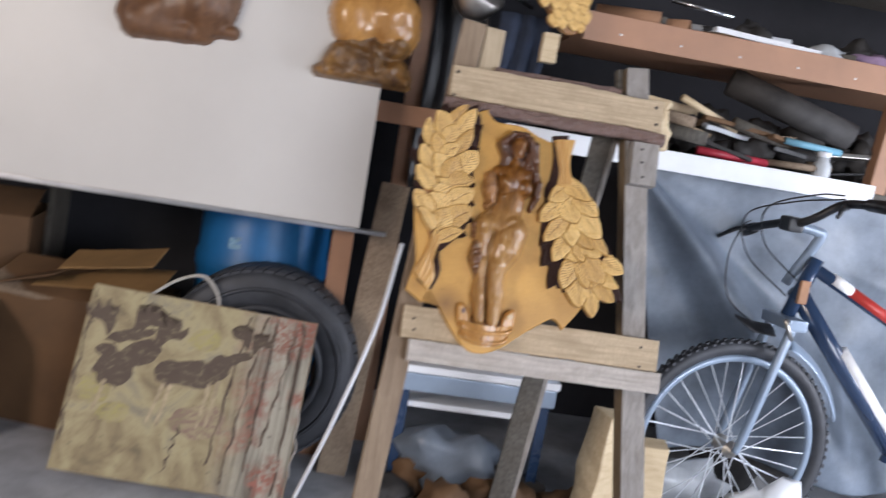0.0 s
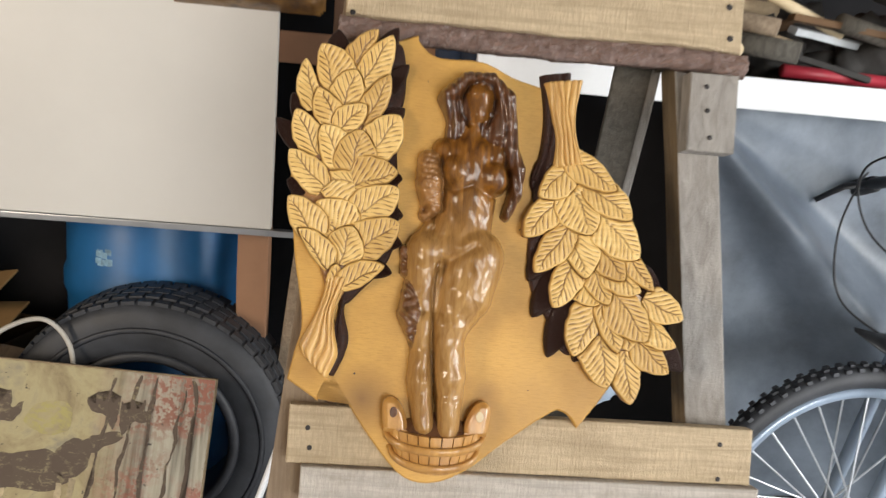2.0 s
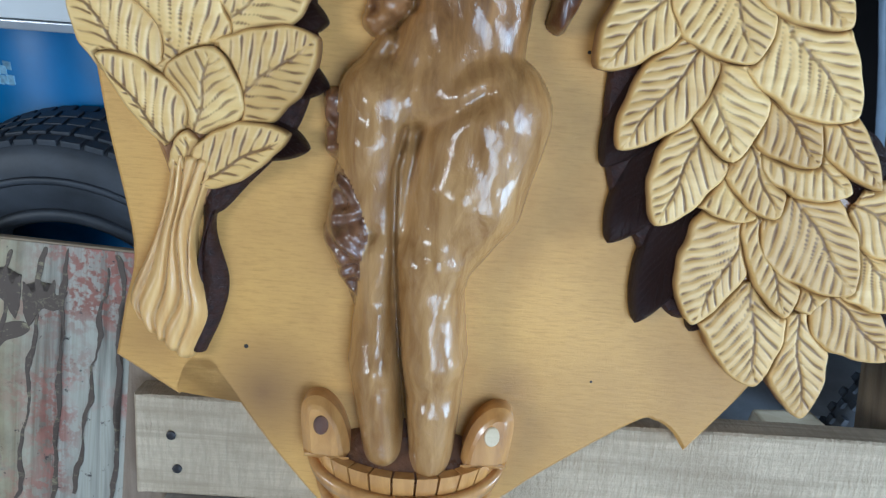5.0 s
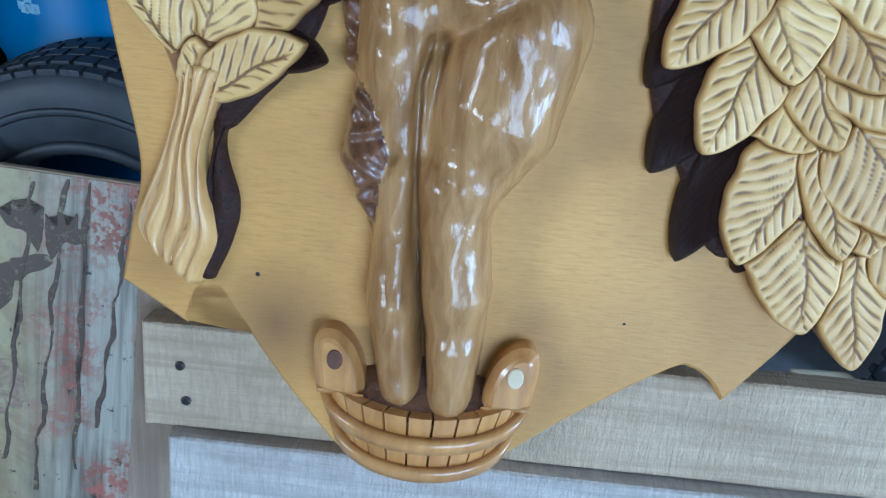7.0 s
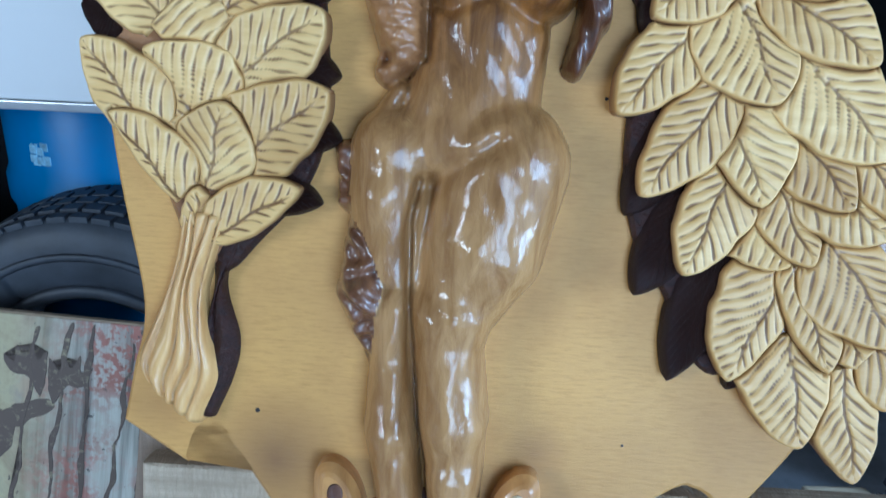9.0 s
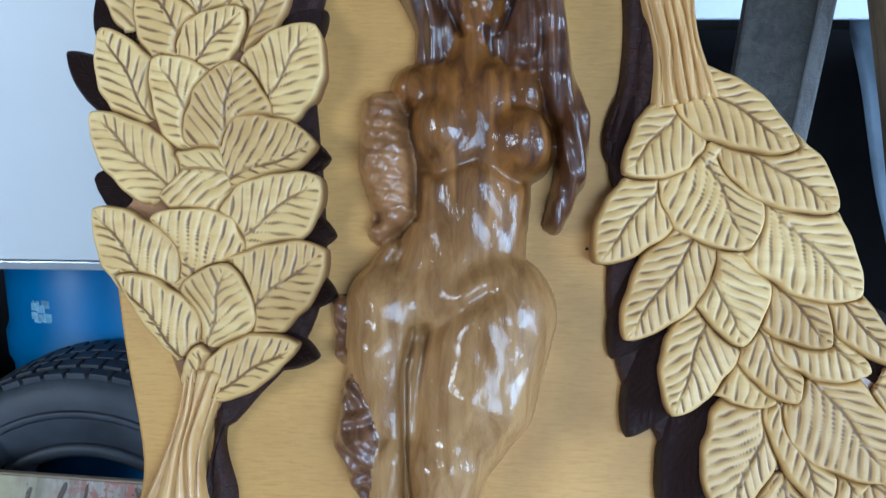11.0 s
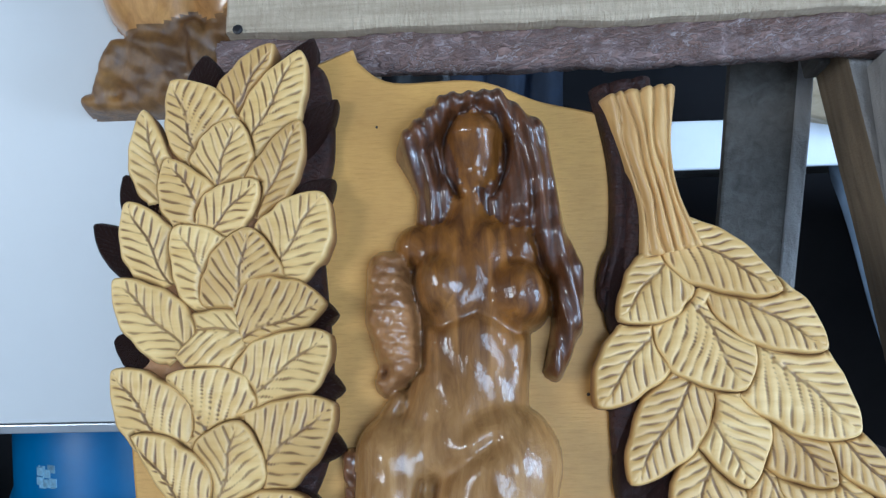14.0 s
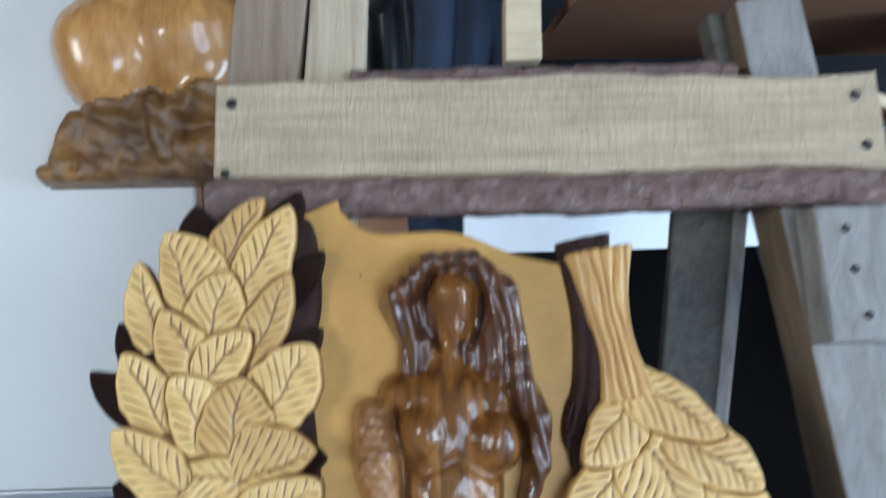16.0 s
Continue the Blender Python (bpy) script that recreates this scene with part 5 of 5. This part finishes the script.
# ---- bicycle: x along it, wheel in the x-z plane ----
bike = thing("bicycle", "dark blue mountain bicycle standing before the tarpaulin", "bicycle", pose(1.28, 2.34, 0.360, 0, 0, 4) @ Matrix.Scale(1.08, 4))


def ring(R, r, n=72, m=10, flat=1.0):
    b = bmesh.new()
    rows = [[b.verts.new(((R + r * math.cos(2 * math.pi * j / m)) * math.cos(2 * math.pi * i / n), r * flat * math.sin(2 * math.pi * j / m), (R + r * math.cos(2 * math.pi * j / m)) * math.sin(2 * math.pi * i / n))) for j in range(m)] for i in range(n)]
    for i in range(n):
        for j in range(m):
            b.faces.new((rows[i][j], rows[i][(j + 1) % m], rows[(i + 1) % n][(j + 1) % m], rows[(i + 1) % n][j]))
    return b


def wheel(cx):
    w = part("wheel", ring(0.275, 0.012, 72, 8, 0.9), BIKEGREY, bike, "grey alloy rim", True)
    w.location = (cx, 0, 0)
    part("tyre", ring(0.308, 0.023, 80, 12), RUBBER, w, "black knobbly tyre", True)
    knobs = []
    for i in range(78):
        a = 2 * math.pi * i / 78
        for yy in (-0.014, 0.0, 0.014):
            knobs.append(turn(box(0.008, 0.010, 0.011, (0.331 - abs(yy) * 0.25, yy, 0), 0.001), Matrix.Rotation(-a - (0.03 if yy == 0 else 0), 4, "Y")))
    part("tread", join(*knobs), RUBBER, w)["kind"] = "stuff"
    part("hub", turn(lathe([(0.012, -0.05), (0.012, -0.035), (0.026, -0.033), (0.026, -0.028), (0.014, -0.02), (0.014, 0.02), (0.026, 0.028), (0.026, 0.033), (0.012, 0.035), (0.012, 0.05)], 20), Matrix.Rotation(radians(90), 4, "X")), STEEL, w, "", True)
    for i in range(32):
        a = 2 * math.pi * i / 32
        h = a + (0.75 if i % 4 < 2 else -0.75)
        y = 0.03 if i % 2 else -0.03
        part("spoke", tube([(0.024 * math.cos(h), y, 0.024 * math.sin(h)), (0.266 * math.cos(a), 0, 0.266 * math.sin(a))], 0.0021, 5), SPOKE, w)
    return w


wheel(0.0)
wheel(1.05)
for y in (-0.055, 0.055):
    part("fork_leg", tube(smooth_line([(0.0, y, 0.0), (0.015, y, 0.05), (0.085, y, 0.36), (0.10, y * 0.9, 0.42)], 5), [0.011] * 5 + [0.014] * 11, 10), BIKEGREY, bike, "grey suspension fork leg", True)
part("fork_crown", box(0.06, 0.15, 0.035, (0.098, 0, 0.405), 0.008), BIKEGREY, bike)
part("head_tube", tube([(0.104, 0, 0.42), (0.158, 0, 0.60)], 0.021, 16), BIKEBLUE, bike, "", True)
part("stem", tube(smooth_line([(0.10, 0.06, 0.555), (0.136, 0, 0.706), (0.12, 0, 0.725), (0.05, 0.02, 0.735)], 5), 0.015, 12), BIKEGREY, bike, "grey handlebar stem", True)
part("handlebar", tube(smooth_line([(0.045, 0.26, 0.675), (0.03, 0.18, 0.70), (0.045, 0.05, 0.735), (0.055, 0.0, 0.74), (0.08, -0.05, 0.77), (0.115, -0.10, 0.815), (0.125, -0.22, 0.825), (0.13, -0.30, 0.825)], 5), 0.0125, 12), BLACK, bike, "black handlebar", True)
for a, b in (((0.05, 0.30, 0.665), (0.035, 0.18, 0.70)), ((0.122, -0.19, 0.825), (0.132, -0.31, 0.825))):
    part("grip", tube([a, tuple((np.array(a) + b) / 2), b], [0.017, 0.0185, 0.017], 14), BLACK, bike, "black rubber grip", True)
for a, b in (((0.04, 0.2, 0.70), (-0.05, 0.24, 0.65)), ((0.11, -0.12, 0.81), (0.03, -0.2, 0.78))):
    part("brake_lever", tube([a, tuple((np.array(a) + b) / 2 + (0, 0, 0.01)), b], [0.011, 0.009, 0.007], 8, True, 0.6), BLACK, bike, "black brake lever", True)
part("clamp", box(0.05, 0.06, 0.045, (0.05, 0.02, 0.735), 0.01), BLACK, bike, "black bar clamp")
down = part("down_tube", tube([(0.115, 0, 0.50), (0.58, 0, 0.02)], 0.028, 16), BIKEBLUE, bike, "thick dark blue down tube", True)
part("stripe", tube([(0.30, -0.008, 0.335), (0.57, -0.008, 0.055)], 0.0235, 12), BIKEWHITE, down, "white lettering bars", True)
topt = part("top_tube", tube([(0.15, 0, 0.575), (0.62, 0, 0.37)], 0.019, 14), BIKEBLUE, bike, "", True)
part("stripe", tube([(0.28, -0.004, 0.521), (0.60, -0.004, 0.381)], 0.0186, 12), BIKERED, topt, "red painted section", True)
part("stripe", tube([(0.22, -0.005, 0.549), (0.285, -0.005, 0.52)], 0.0188, 12), BIKEWHITE, topt, "white painted section", True)
part("seat_tube", tube([(0.55, 0, 0.0), (0.66, 0, 0.5)], 0.016, 12), BIKEBLUE, bike, "", True)
for y in (-0.05, 0.05):
    part("chain_stay", tube([(0.57, y * 0.4, 0.01), (1.05, y, 0.0)], 0.01, 8), BIKEBLUE, bike, "", True)
    part("seat_stay", tube([(0.63, y * 0.4, 0.38), (1.05, y, 0.0)], 0.008, 8), BIKEBLUE, bike, "", True)
saddle_bits = [(0.56, 0, 0.60), (0.64, 0, 0.615), (0.76, 0, 0.62), (0.82, 0, 0.61)]
part("saddle", tube(smooth_line(saddle_bits, 4), [0.02] * 4 + [0.03] * 4 + [0.06] * 4 + [0.04], 14, True, 0.5), BLACK, bike, "black saddle", True)
guard = [(0.362 * math.cos(a), 0, 0.362 * math.sin(a)) for a in np.linspace(radians(68), radians(20), 18)]
part("mudguard", tube(guard, 0.026, 10, True, 0.2), BIKEGREY, bike, "pale grey-blue mudguard", True)
part("mudguard", tube([(0.07, 0, 0.37), (0.0, 0, 0.375), (-0.06, 0, 0.40)], [0.025, 0.024, 0.006], 10, True, 0.25), BLACK, bike, "short black front mudguard", True)
for k, pts in enumerate(([(0.03, 0.2, 0.72), (-0.03, 0.14, 0.70), (-0.08, 0.1, 0.60), (-0.06, 0.08, 0.48), (0.03, 0.02, 0.41)], [(0.10, -0.12, 0.83), (0.03, 0.0, 0.80), (-0.05, 0.1, 0.74), (-0.02, 0.1, 0.62), (0.09, 0.03, 0.52)],
                         [(0.11, -0.1, 0.84), (0.08, -0.02, 0.83), (0.0, 0.08, 0.77), (0.03, 0.1, 0.66), (0.10, 0.0, 0.57)])):
    part("cable", tube(smooth_line(pts, 8), 0.0024, 6), BLACK, bike, "thin black cable", True)
part("brake_arm", tube([(0.09, -0.065, 0.36), (0.055, -0.07, 0.42)], 0.007, 8), STEEL, bike, "", True)
part("reflector", box(0.03, 0.012, 0.07, (0.118, -0.03, 0.50), 0.004), CANOPY, bike, "orange reflector")

for piece in bike.children:
    if piece.name.split(".")[0] in ("handlebar", "grip", "brake_lever", "clamp", "stem", "cable"):
        piece.location = (0.015, 0.0, -0.045)

# ---- things on and over the shelves ----
def lump(name, label, category, at, size, mat, seed, group="", n=2, rough=0.25):
    bm = bmesh.new()
    bmesh.ops.create_icosphere(bm, subdivisions=3, radius=0.5)
    for v in bm.verts:
        d = noise.fractal(v.co * 2.2 + Vector((seed, 0, seed * 2)), 0.6, 2.0, 4)
        v.co = Vector((v.co.x * size[0], v.co.y * size[1], v.co.z * size[2])) * (1 + rough * d)
    z = min(v.co.z for v in bm.verts)
    ob = link(name, turn(bm, Matrix.Translation((0, 0, -z))), mat, None, "", True)
    ob.location = at
    return tagged(ob, label, category, group)


def bar(name, label, category, a, b, r, mat, group="", n=10):
    return tagged(link(name, tube([a, tuple((np.array(a) + np.array(b)) / 2), b], r, n), mat, None, "", n > 6), label, category, group)


TOP = 1.611
bar("clay_pipe", "brown clay pipe lying on the shelf", "pipe", (0.66, 2.62, TOP + 0.05), (0.86, 2.56, TOP + 0.05), 0.045, CANOPY, "clay pipes", 18)
bar("clay_pipe", "brown clay pipe lying on the shelf", "pipe", (0.82, 2.66, TOP + 0.045), (0.96, 2.56, TOP + 0.045), 0.042, CANOPY, "clay pipes", 18)
bar("plastic_tube", "white wrapped plastic tube lying on the shelf", "tube", (0.98, 2.70, TOP + 0.075), (1.34, 2.62, TOP + 0.07), 0.028, WHITEPAINT, "", 16)
tagged(link("white_batten", turn(box(0.36, 0.02, 0.018, (0, 0, 0), 0.002), pose(1.22, 2.53, TOP + 0.06, 0, 3, -2)), WHITEPAINT), "white painted batten on the brown rail", "batten")
lump("plastic_bag", "crumpled clear plastic bag on the shelf", "bag", (1.46, 2.58, TOP), (0.14, 0.12, 0.09), CLEAR, 3)
lump("rag", "faded lilac rag on the shelf", "rag", (1.62, 2.60, TOP), (0.16, 0.14, 0.09), LILAC, 5)
for k in range(9):
    lump("scrap", "dark rusty scrap piled on the shelf", "scrap", (0.95 + 0.13 * k, 2.68 + 0.04 * math.sin(k * 2.1), TOP), (0.14, 0.12, 0.06 + 0.03 * (k % 3)), JUNK, 10 + k, "shelf scrap", 2, 0.5)
bar("metal_bar", "bright metal bar lying on the shelf", "bar", (0.92, 2.66, TOP + 0.16), (1.12, 2.60, TOP + 0.13), 0.008, CHROME)

LOW = 1.246
for k in range(16):
    x = 0.92 + 0.055 * k
    lump("scrap", "dark tools and scrap heaped on the lower shelf", "scrap", (x, 2.72 + 0.07 * math.sin(k * 1.7), LOW), (0.15, 0.16, 0.08 + 0.05 * ((k * 7) % 3)), JUNK, 40 + k, "lower scrap", 2, 0.6)
for k, (a, b, r, mt, nm, lb) in enumerate((
        ((0.90, 2.56, 1.345), (1.06, 2.47, 1.325), 0.022, GREYWOOD, "timber_stick", "grey timber stick on the shelf"),
        ((0.86, 2.60, 1.40), (1.02, 2.50, 1.37), 0.02, PINE_Y, "timber_stick", "brown timber stick on the shelf"),
        ((0.82, 2.58, 1.43), (1.08, 2.66, 1.42), 0.016, PINE, "timber_stick", "brown timber stick on the shelf"),
        ((0.98, 2.54, 1.45), (1.22, 2.62, 1.38), 0.012, CREAM, "timber_stick", "thin timber stick on the shelf"),
        ((1.06, 2.53, 1.29), (1.32, 2.56, 1.285), 0.014, REDTOOL, "red_handle", "red tool handle on the lower shelf"),
        ((1.32, 2.56, 1.29), (1.50, 2.52, 1.295), 0.012, PINE_Y, "wooden_stick", "wooden stick on the lower shelf"),
        ((1.18, 2.56, 1.40), (1.40, 2.60, 1.36), 0.02, GREYWOOD, "grey_batten", "grey batten lying on the scrap"),
        ((1.36, 2.54, 1.37), (1.56, 2.54, 1.36), 0.012, BLUETOOL, "blue_tool", "pale blue plastic tool on the scrap"),
        ((1.20, 2.70, 1.55), (1.62, 2.60, 1.42), 0.05, JUNK, "dark_roll", "dark roll leaning on the shelf"))):
    bar(nm, lb, nm.replace("_", " "), a, b, r, mt, "", 12)
for k in range(34):
    x, y = 0.86 + 0.80 * random.random(), 2.54 + 0.28 * random.random()
    z = LOW + 0.035 + 0.12 * random.random()
    a, l = random.uniform(-0.5, 0.5), random.uniform(0.08, 0.26)
    mt = (GREYWOOD, JUNK, PINE_Y, STEEL, BLACK, PINE, CARD, CLEAR)[k % 8]
    b = box(l, random.uniform(0.012, 0.035), random.uniform(0.008, 0.028), (0, 0, 0), 0.003, 0.003, k, 4)
    tagged(link("tool", turn(b, pose(x, y, z, random.uniform(-20, 20), random.uniform(-14, 14), math.degrees(a))), mt), "old tool or offcut heaped on the lower shelf", "tool", "heaped tools")
for k in range(20):
    x, y = 0.80 + 0.95 * random.random(), 2.53 + 0.25 * random.random()
    b = box(random.uniform(0.05, 0.2), random.uniform(0.02, 0.05), random.uniform(0.015, 0.05), (0, 0, 0), 0.004, 0.004, k, 4)
    mt = (JUNK, STEEL, CARD, CLEAR, GREYWOOD, WHITEPAINT, BLACK)[k % 7]
    tagged(link("clutter", turn(b, pose(x, y, 1.625 + 0.08 * random.random(), random.uniform(-20, 20), random.uniform(-12, 12), random.uniform(-40, 40))), mt), "small hardware cluttered on the upper shelf", "clutter", "shelf clutter")
for k, (x, y, z, l, w, h, ry, rz) in enumerate(((0.845, 2.46, 1.345, 0.10, 0.07, 0.17, 12, -24), (0.885, 2.45, 1.33, 0.06, 0.05, 0.13, -14, 20))):
    bm = box(l, w, h, (0, 0, 0), 0.006, 0.0, 70 + k, 12)
    for v in bm.verts:
        v.co += noise.noise_vector(v.co * 28 + Vector((k * 5, 2, 0))) * 0.018
    tagged(link("cut_timber", turn(bm, pose(x, y, z, 8 * k, ry, rz)), CREAM), "pale jagged split timber piece sticking out of the shelf", "timber", "cut timber")
jar = thing("glass_jar", "small clear glass jar on the white rail", "jar", pose(1.50, 2.53, LOW + 0.003))
part("glass", lathe([(0.028, 0), (0.03, 0.01), (0.03, 0.06), (0.02, 0.075), (0.02, 0.09)], 20), CLEAR, jar, "", True)
part("lid", lathe([(0.022, 0.088), (0.022, 0.104), (0.02, 0.106)], 20), WHITEPAINT, jar, "white lid", True)

# ---- hung over the easel ----
cone = thing("hanging_cone_carving", "carved orange-yellow pine cone hanging over the easel", "wood carving", pose(0.485, 2.40, 1.66, 90, 0, 10))
part("core", slab([tuple(q * CM) for q in smooth_line([(-6, 12), (5, 13), (8.0, 3), (8.2, -6), (6.5, -10), (2, -9), (-5.5, -1), (-7.5, 6), (-6, 12)], 5)], -0.015, 0.008, 0.004), BODYWOOD, cone)
for r in range(7):
    for c in range(5):
        x = -6.4 + 3.0 * c + (1.5 if r % 2 else 0) + 0.35 * (6 - r)
        if r < 2 and c < 1:
            continue
        lf = new("scale", PALE[(r + c) % 3][3])
        lf.parent = cone
        lf.matrix_basis = pose(x * CM, (-5.0 + 2.6 * r) * CM, 0.006 + 0.0004 * r, 0, 0, -76 + random.uniform(-8, 8)) @ pose(0, 0, 0, 0, -8, 0) @ Matrix.Diagonal((0.046, 0.036, 0.035, 1))
part("stalk_end", box(0.06, 0.06, 0.03, (0, 0.14, 0), 0.006), LEAFWOOD_DARK, cone, "dark stalk end")
tagged(link("wood_block", box(0.05, 0.04, 0.09, (0.495, 2.46, 1.515), 0.003, 0.002, 3, 4), CREAM), "pale wood block hanging under the carving", "block")
pot = thing("metal_pot", "dull steel pot hanging on its side", "pot", pose(0.27, 2.62, 1.66, 62, 18, 30))
part("bowl", lathe([(0.055, 0.05), (0.07, 0.045), (0.075, -0.03), (0.06, -0.06), (0.001, -0.062), (0.001, -0.058), (0.056, -0.056), (0.071, -0.028), (0.068, 0.04)], 32, False), STEEL, pot, "", True)
part("handle", tube([(0.06, 0.03, 0.03), (0.13, 0.05, 0.05), (0.2, 0.06, 0.05)], 0.008, 8), BLACK, pot, "black handle", True)


def cloth(name, label, x0, x1, z0, z1, y, mat, seed):
    b = bmesh.new()
    g = [[b.verts.new((x0 + (x1 - x0) * i / 24 + 0.01 * math.sin(j * 0.4 + seed), y + 0.008 * math.sin(i * 0.7 + seed + j * 0.09) + 0.02 * noise.noise(Vector((i * 0.2, j * 0.15, seed))), z1 + (z0 - z1) * j / 20)) for j in range(21)] for i in range(25)]
    for i in range(24):
        for j in range(20):
            b.faces.new((g[i][j], g[i][j + 1], g[i + 1][j + 1], g[i + 1][j]))
    ob = tagged(link(name, b, mat, None, "", True), label, "clothing")
    ob.modifiers.new("thickness", "SOLIDIFY").thickness = 0.006
    return ob


cloth("work_trousers", "dark denim trousers hanging from the shelf", 0.34, 0.50, 0.95, 1.62, 2.58, DENIM, 1.0)
cloth("work_jacket", "black jacket hanging behind the easel", 0.15, 0.34, 1.0, 1.95, 2.84, BLACK, 4.0)

# ---- on the floor under and beside the easel ----
bench = thing("low_bench", "low blue bench with a white top", "bench", pose(0.47, 2.62, 0))
part("top", box(0.56, 0.26, 0.025, (0, 0, 0.43), 0.004), WHITEPAINT, bench, "white top board")
part("apron", box(0.54, 0.02, 0.06, (0, -0.12, 0.385), 0.003), BIKEGREY, bench, "blue-grey apron")
part("shelf", box(0.50, 0.2, 0.02, (0, 0, 0.30), 0.003), WHITEPAINT, bench, "white lower shelf")
for x in (-0.24, 0.24):
    for y in (-0.1, 0.1):
        part("leg", box(0.035, 0.035, 0.42, (x, y, 0.21), 0.003), BIKEBLUE, bench)
for k, (x, y, sx, sy, sz, mt, rz) in enumerate(((0.83, 2.26, 0.10, 0.10, 0.44, CREAM, 20), (1.02, 2.24, 0.085, 0.09, 0.37, CREAM, -10), (0.94, 2.33, 0.12, 0.1, 0.34, PINE, 40))):
    lg = box(sx, sy, sz, (0, 0, sz / 2), 0.006, 0.012, 60 + k, 6)
    ob = link("firewood_log", turn(lg, pose(x, y, 0, 0, 6 if k == 0 else -3, rz)), mt)
    tagged(ob, "split pale log standing on the floor", "log", "split logs")
for k in range(9):
    lump("rubble", "grey dusty rubble and rags on the floor", "rubble", (0.22 + 0.08 * k, 2.40 + 0.12 * math.sin(k * 2.3), 0.0), (0.14, 0.14, 0.08 + 0.03 * (k % 3)), CARD if k % 3 else JUNK, 80 + k, "floor rubble", 2, 0.5)
lump("plastic_sack", "crumpled grey plastic sack under the bench", "sack", (0.42, 2.48, 0.0), (0.3, 0.16, 0.2), TARP, 93, "", 2, 0.7)
lump("plastic_sheet", "crumpled pale plastic sheet on the floor", "plastic sheet", (1.22, 2.56, 0.0), (0.4, 0.16, 0.2), CLEAR, 104, "", 2, 0.6)
lump("crumpled_cloth", "crumpled pale blue cloth on the bench", "cloth", (0.66, 2.60, 0.4425), (0.34, 0.2, 0.14), PALECLOTH, 111, "", 2, 0.6)
lump("dark_sack", "dark sack behind the bicycle wheel", "sack", (1.55, 2.72, 0.0), (0.35, 0.25, 0.32), JUNK, 97)
lump("plastic_sheet", "crumpled white plastic sheet by the bicycle wheel", "plastic sheet", (1.50, 2.34, 0.0), (0.26, 0.12, 0.26), WHITEPAINT, 99, "", 2, 0.5)
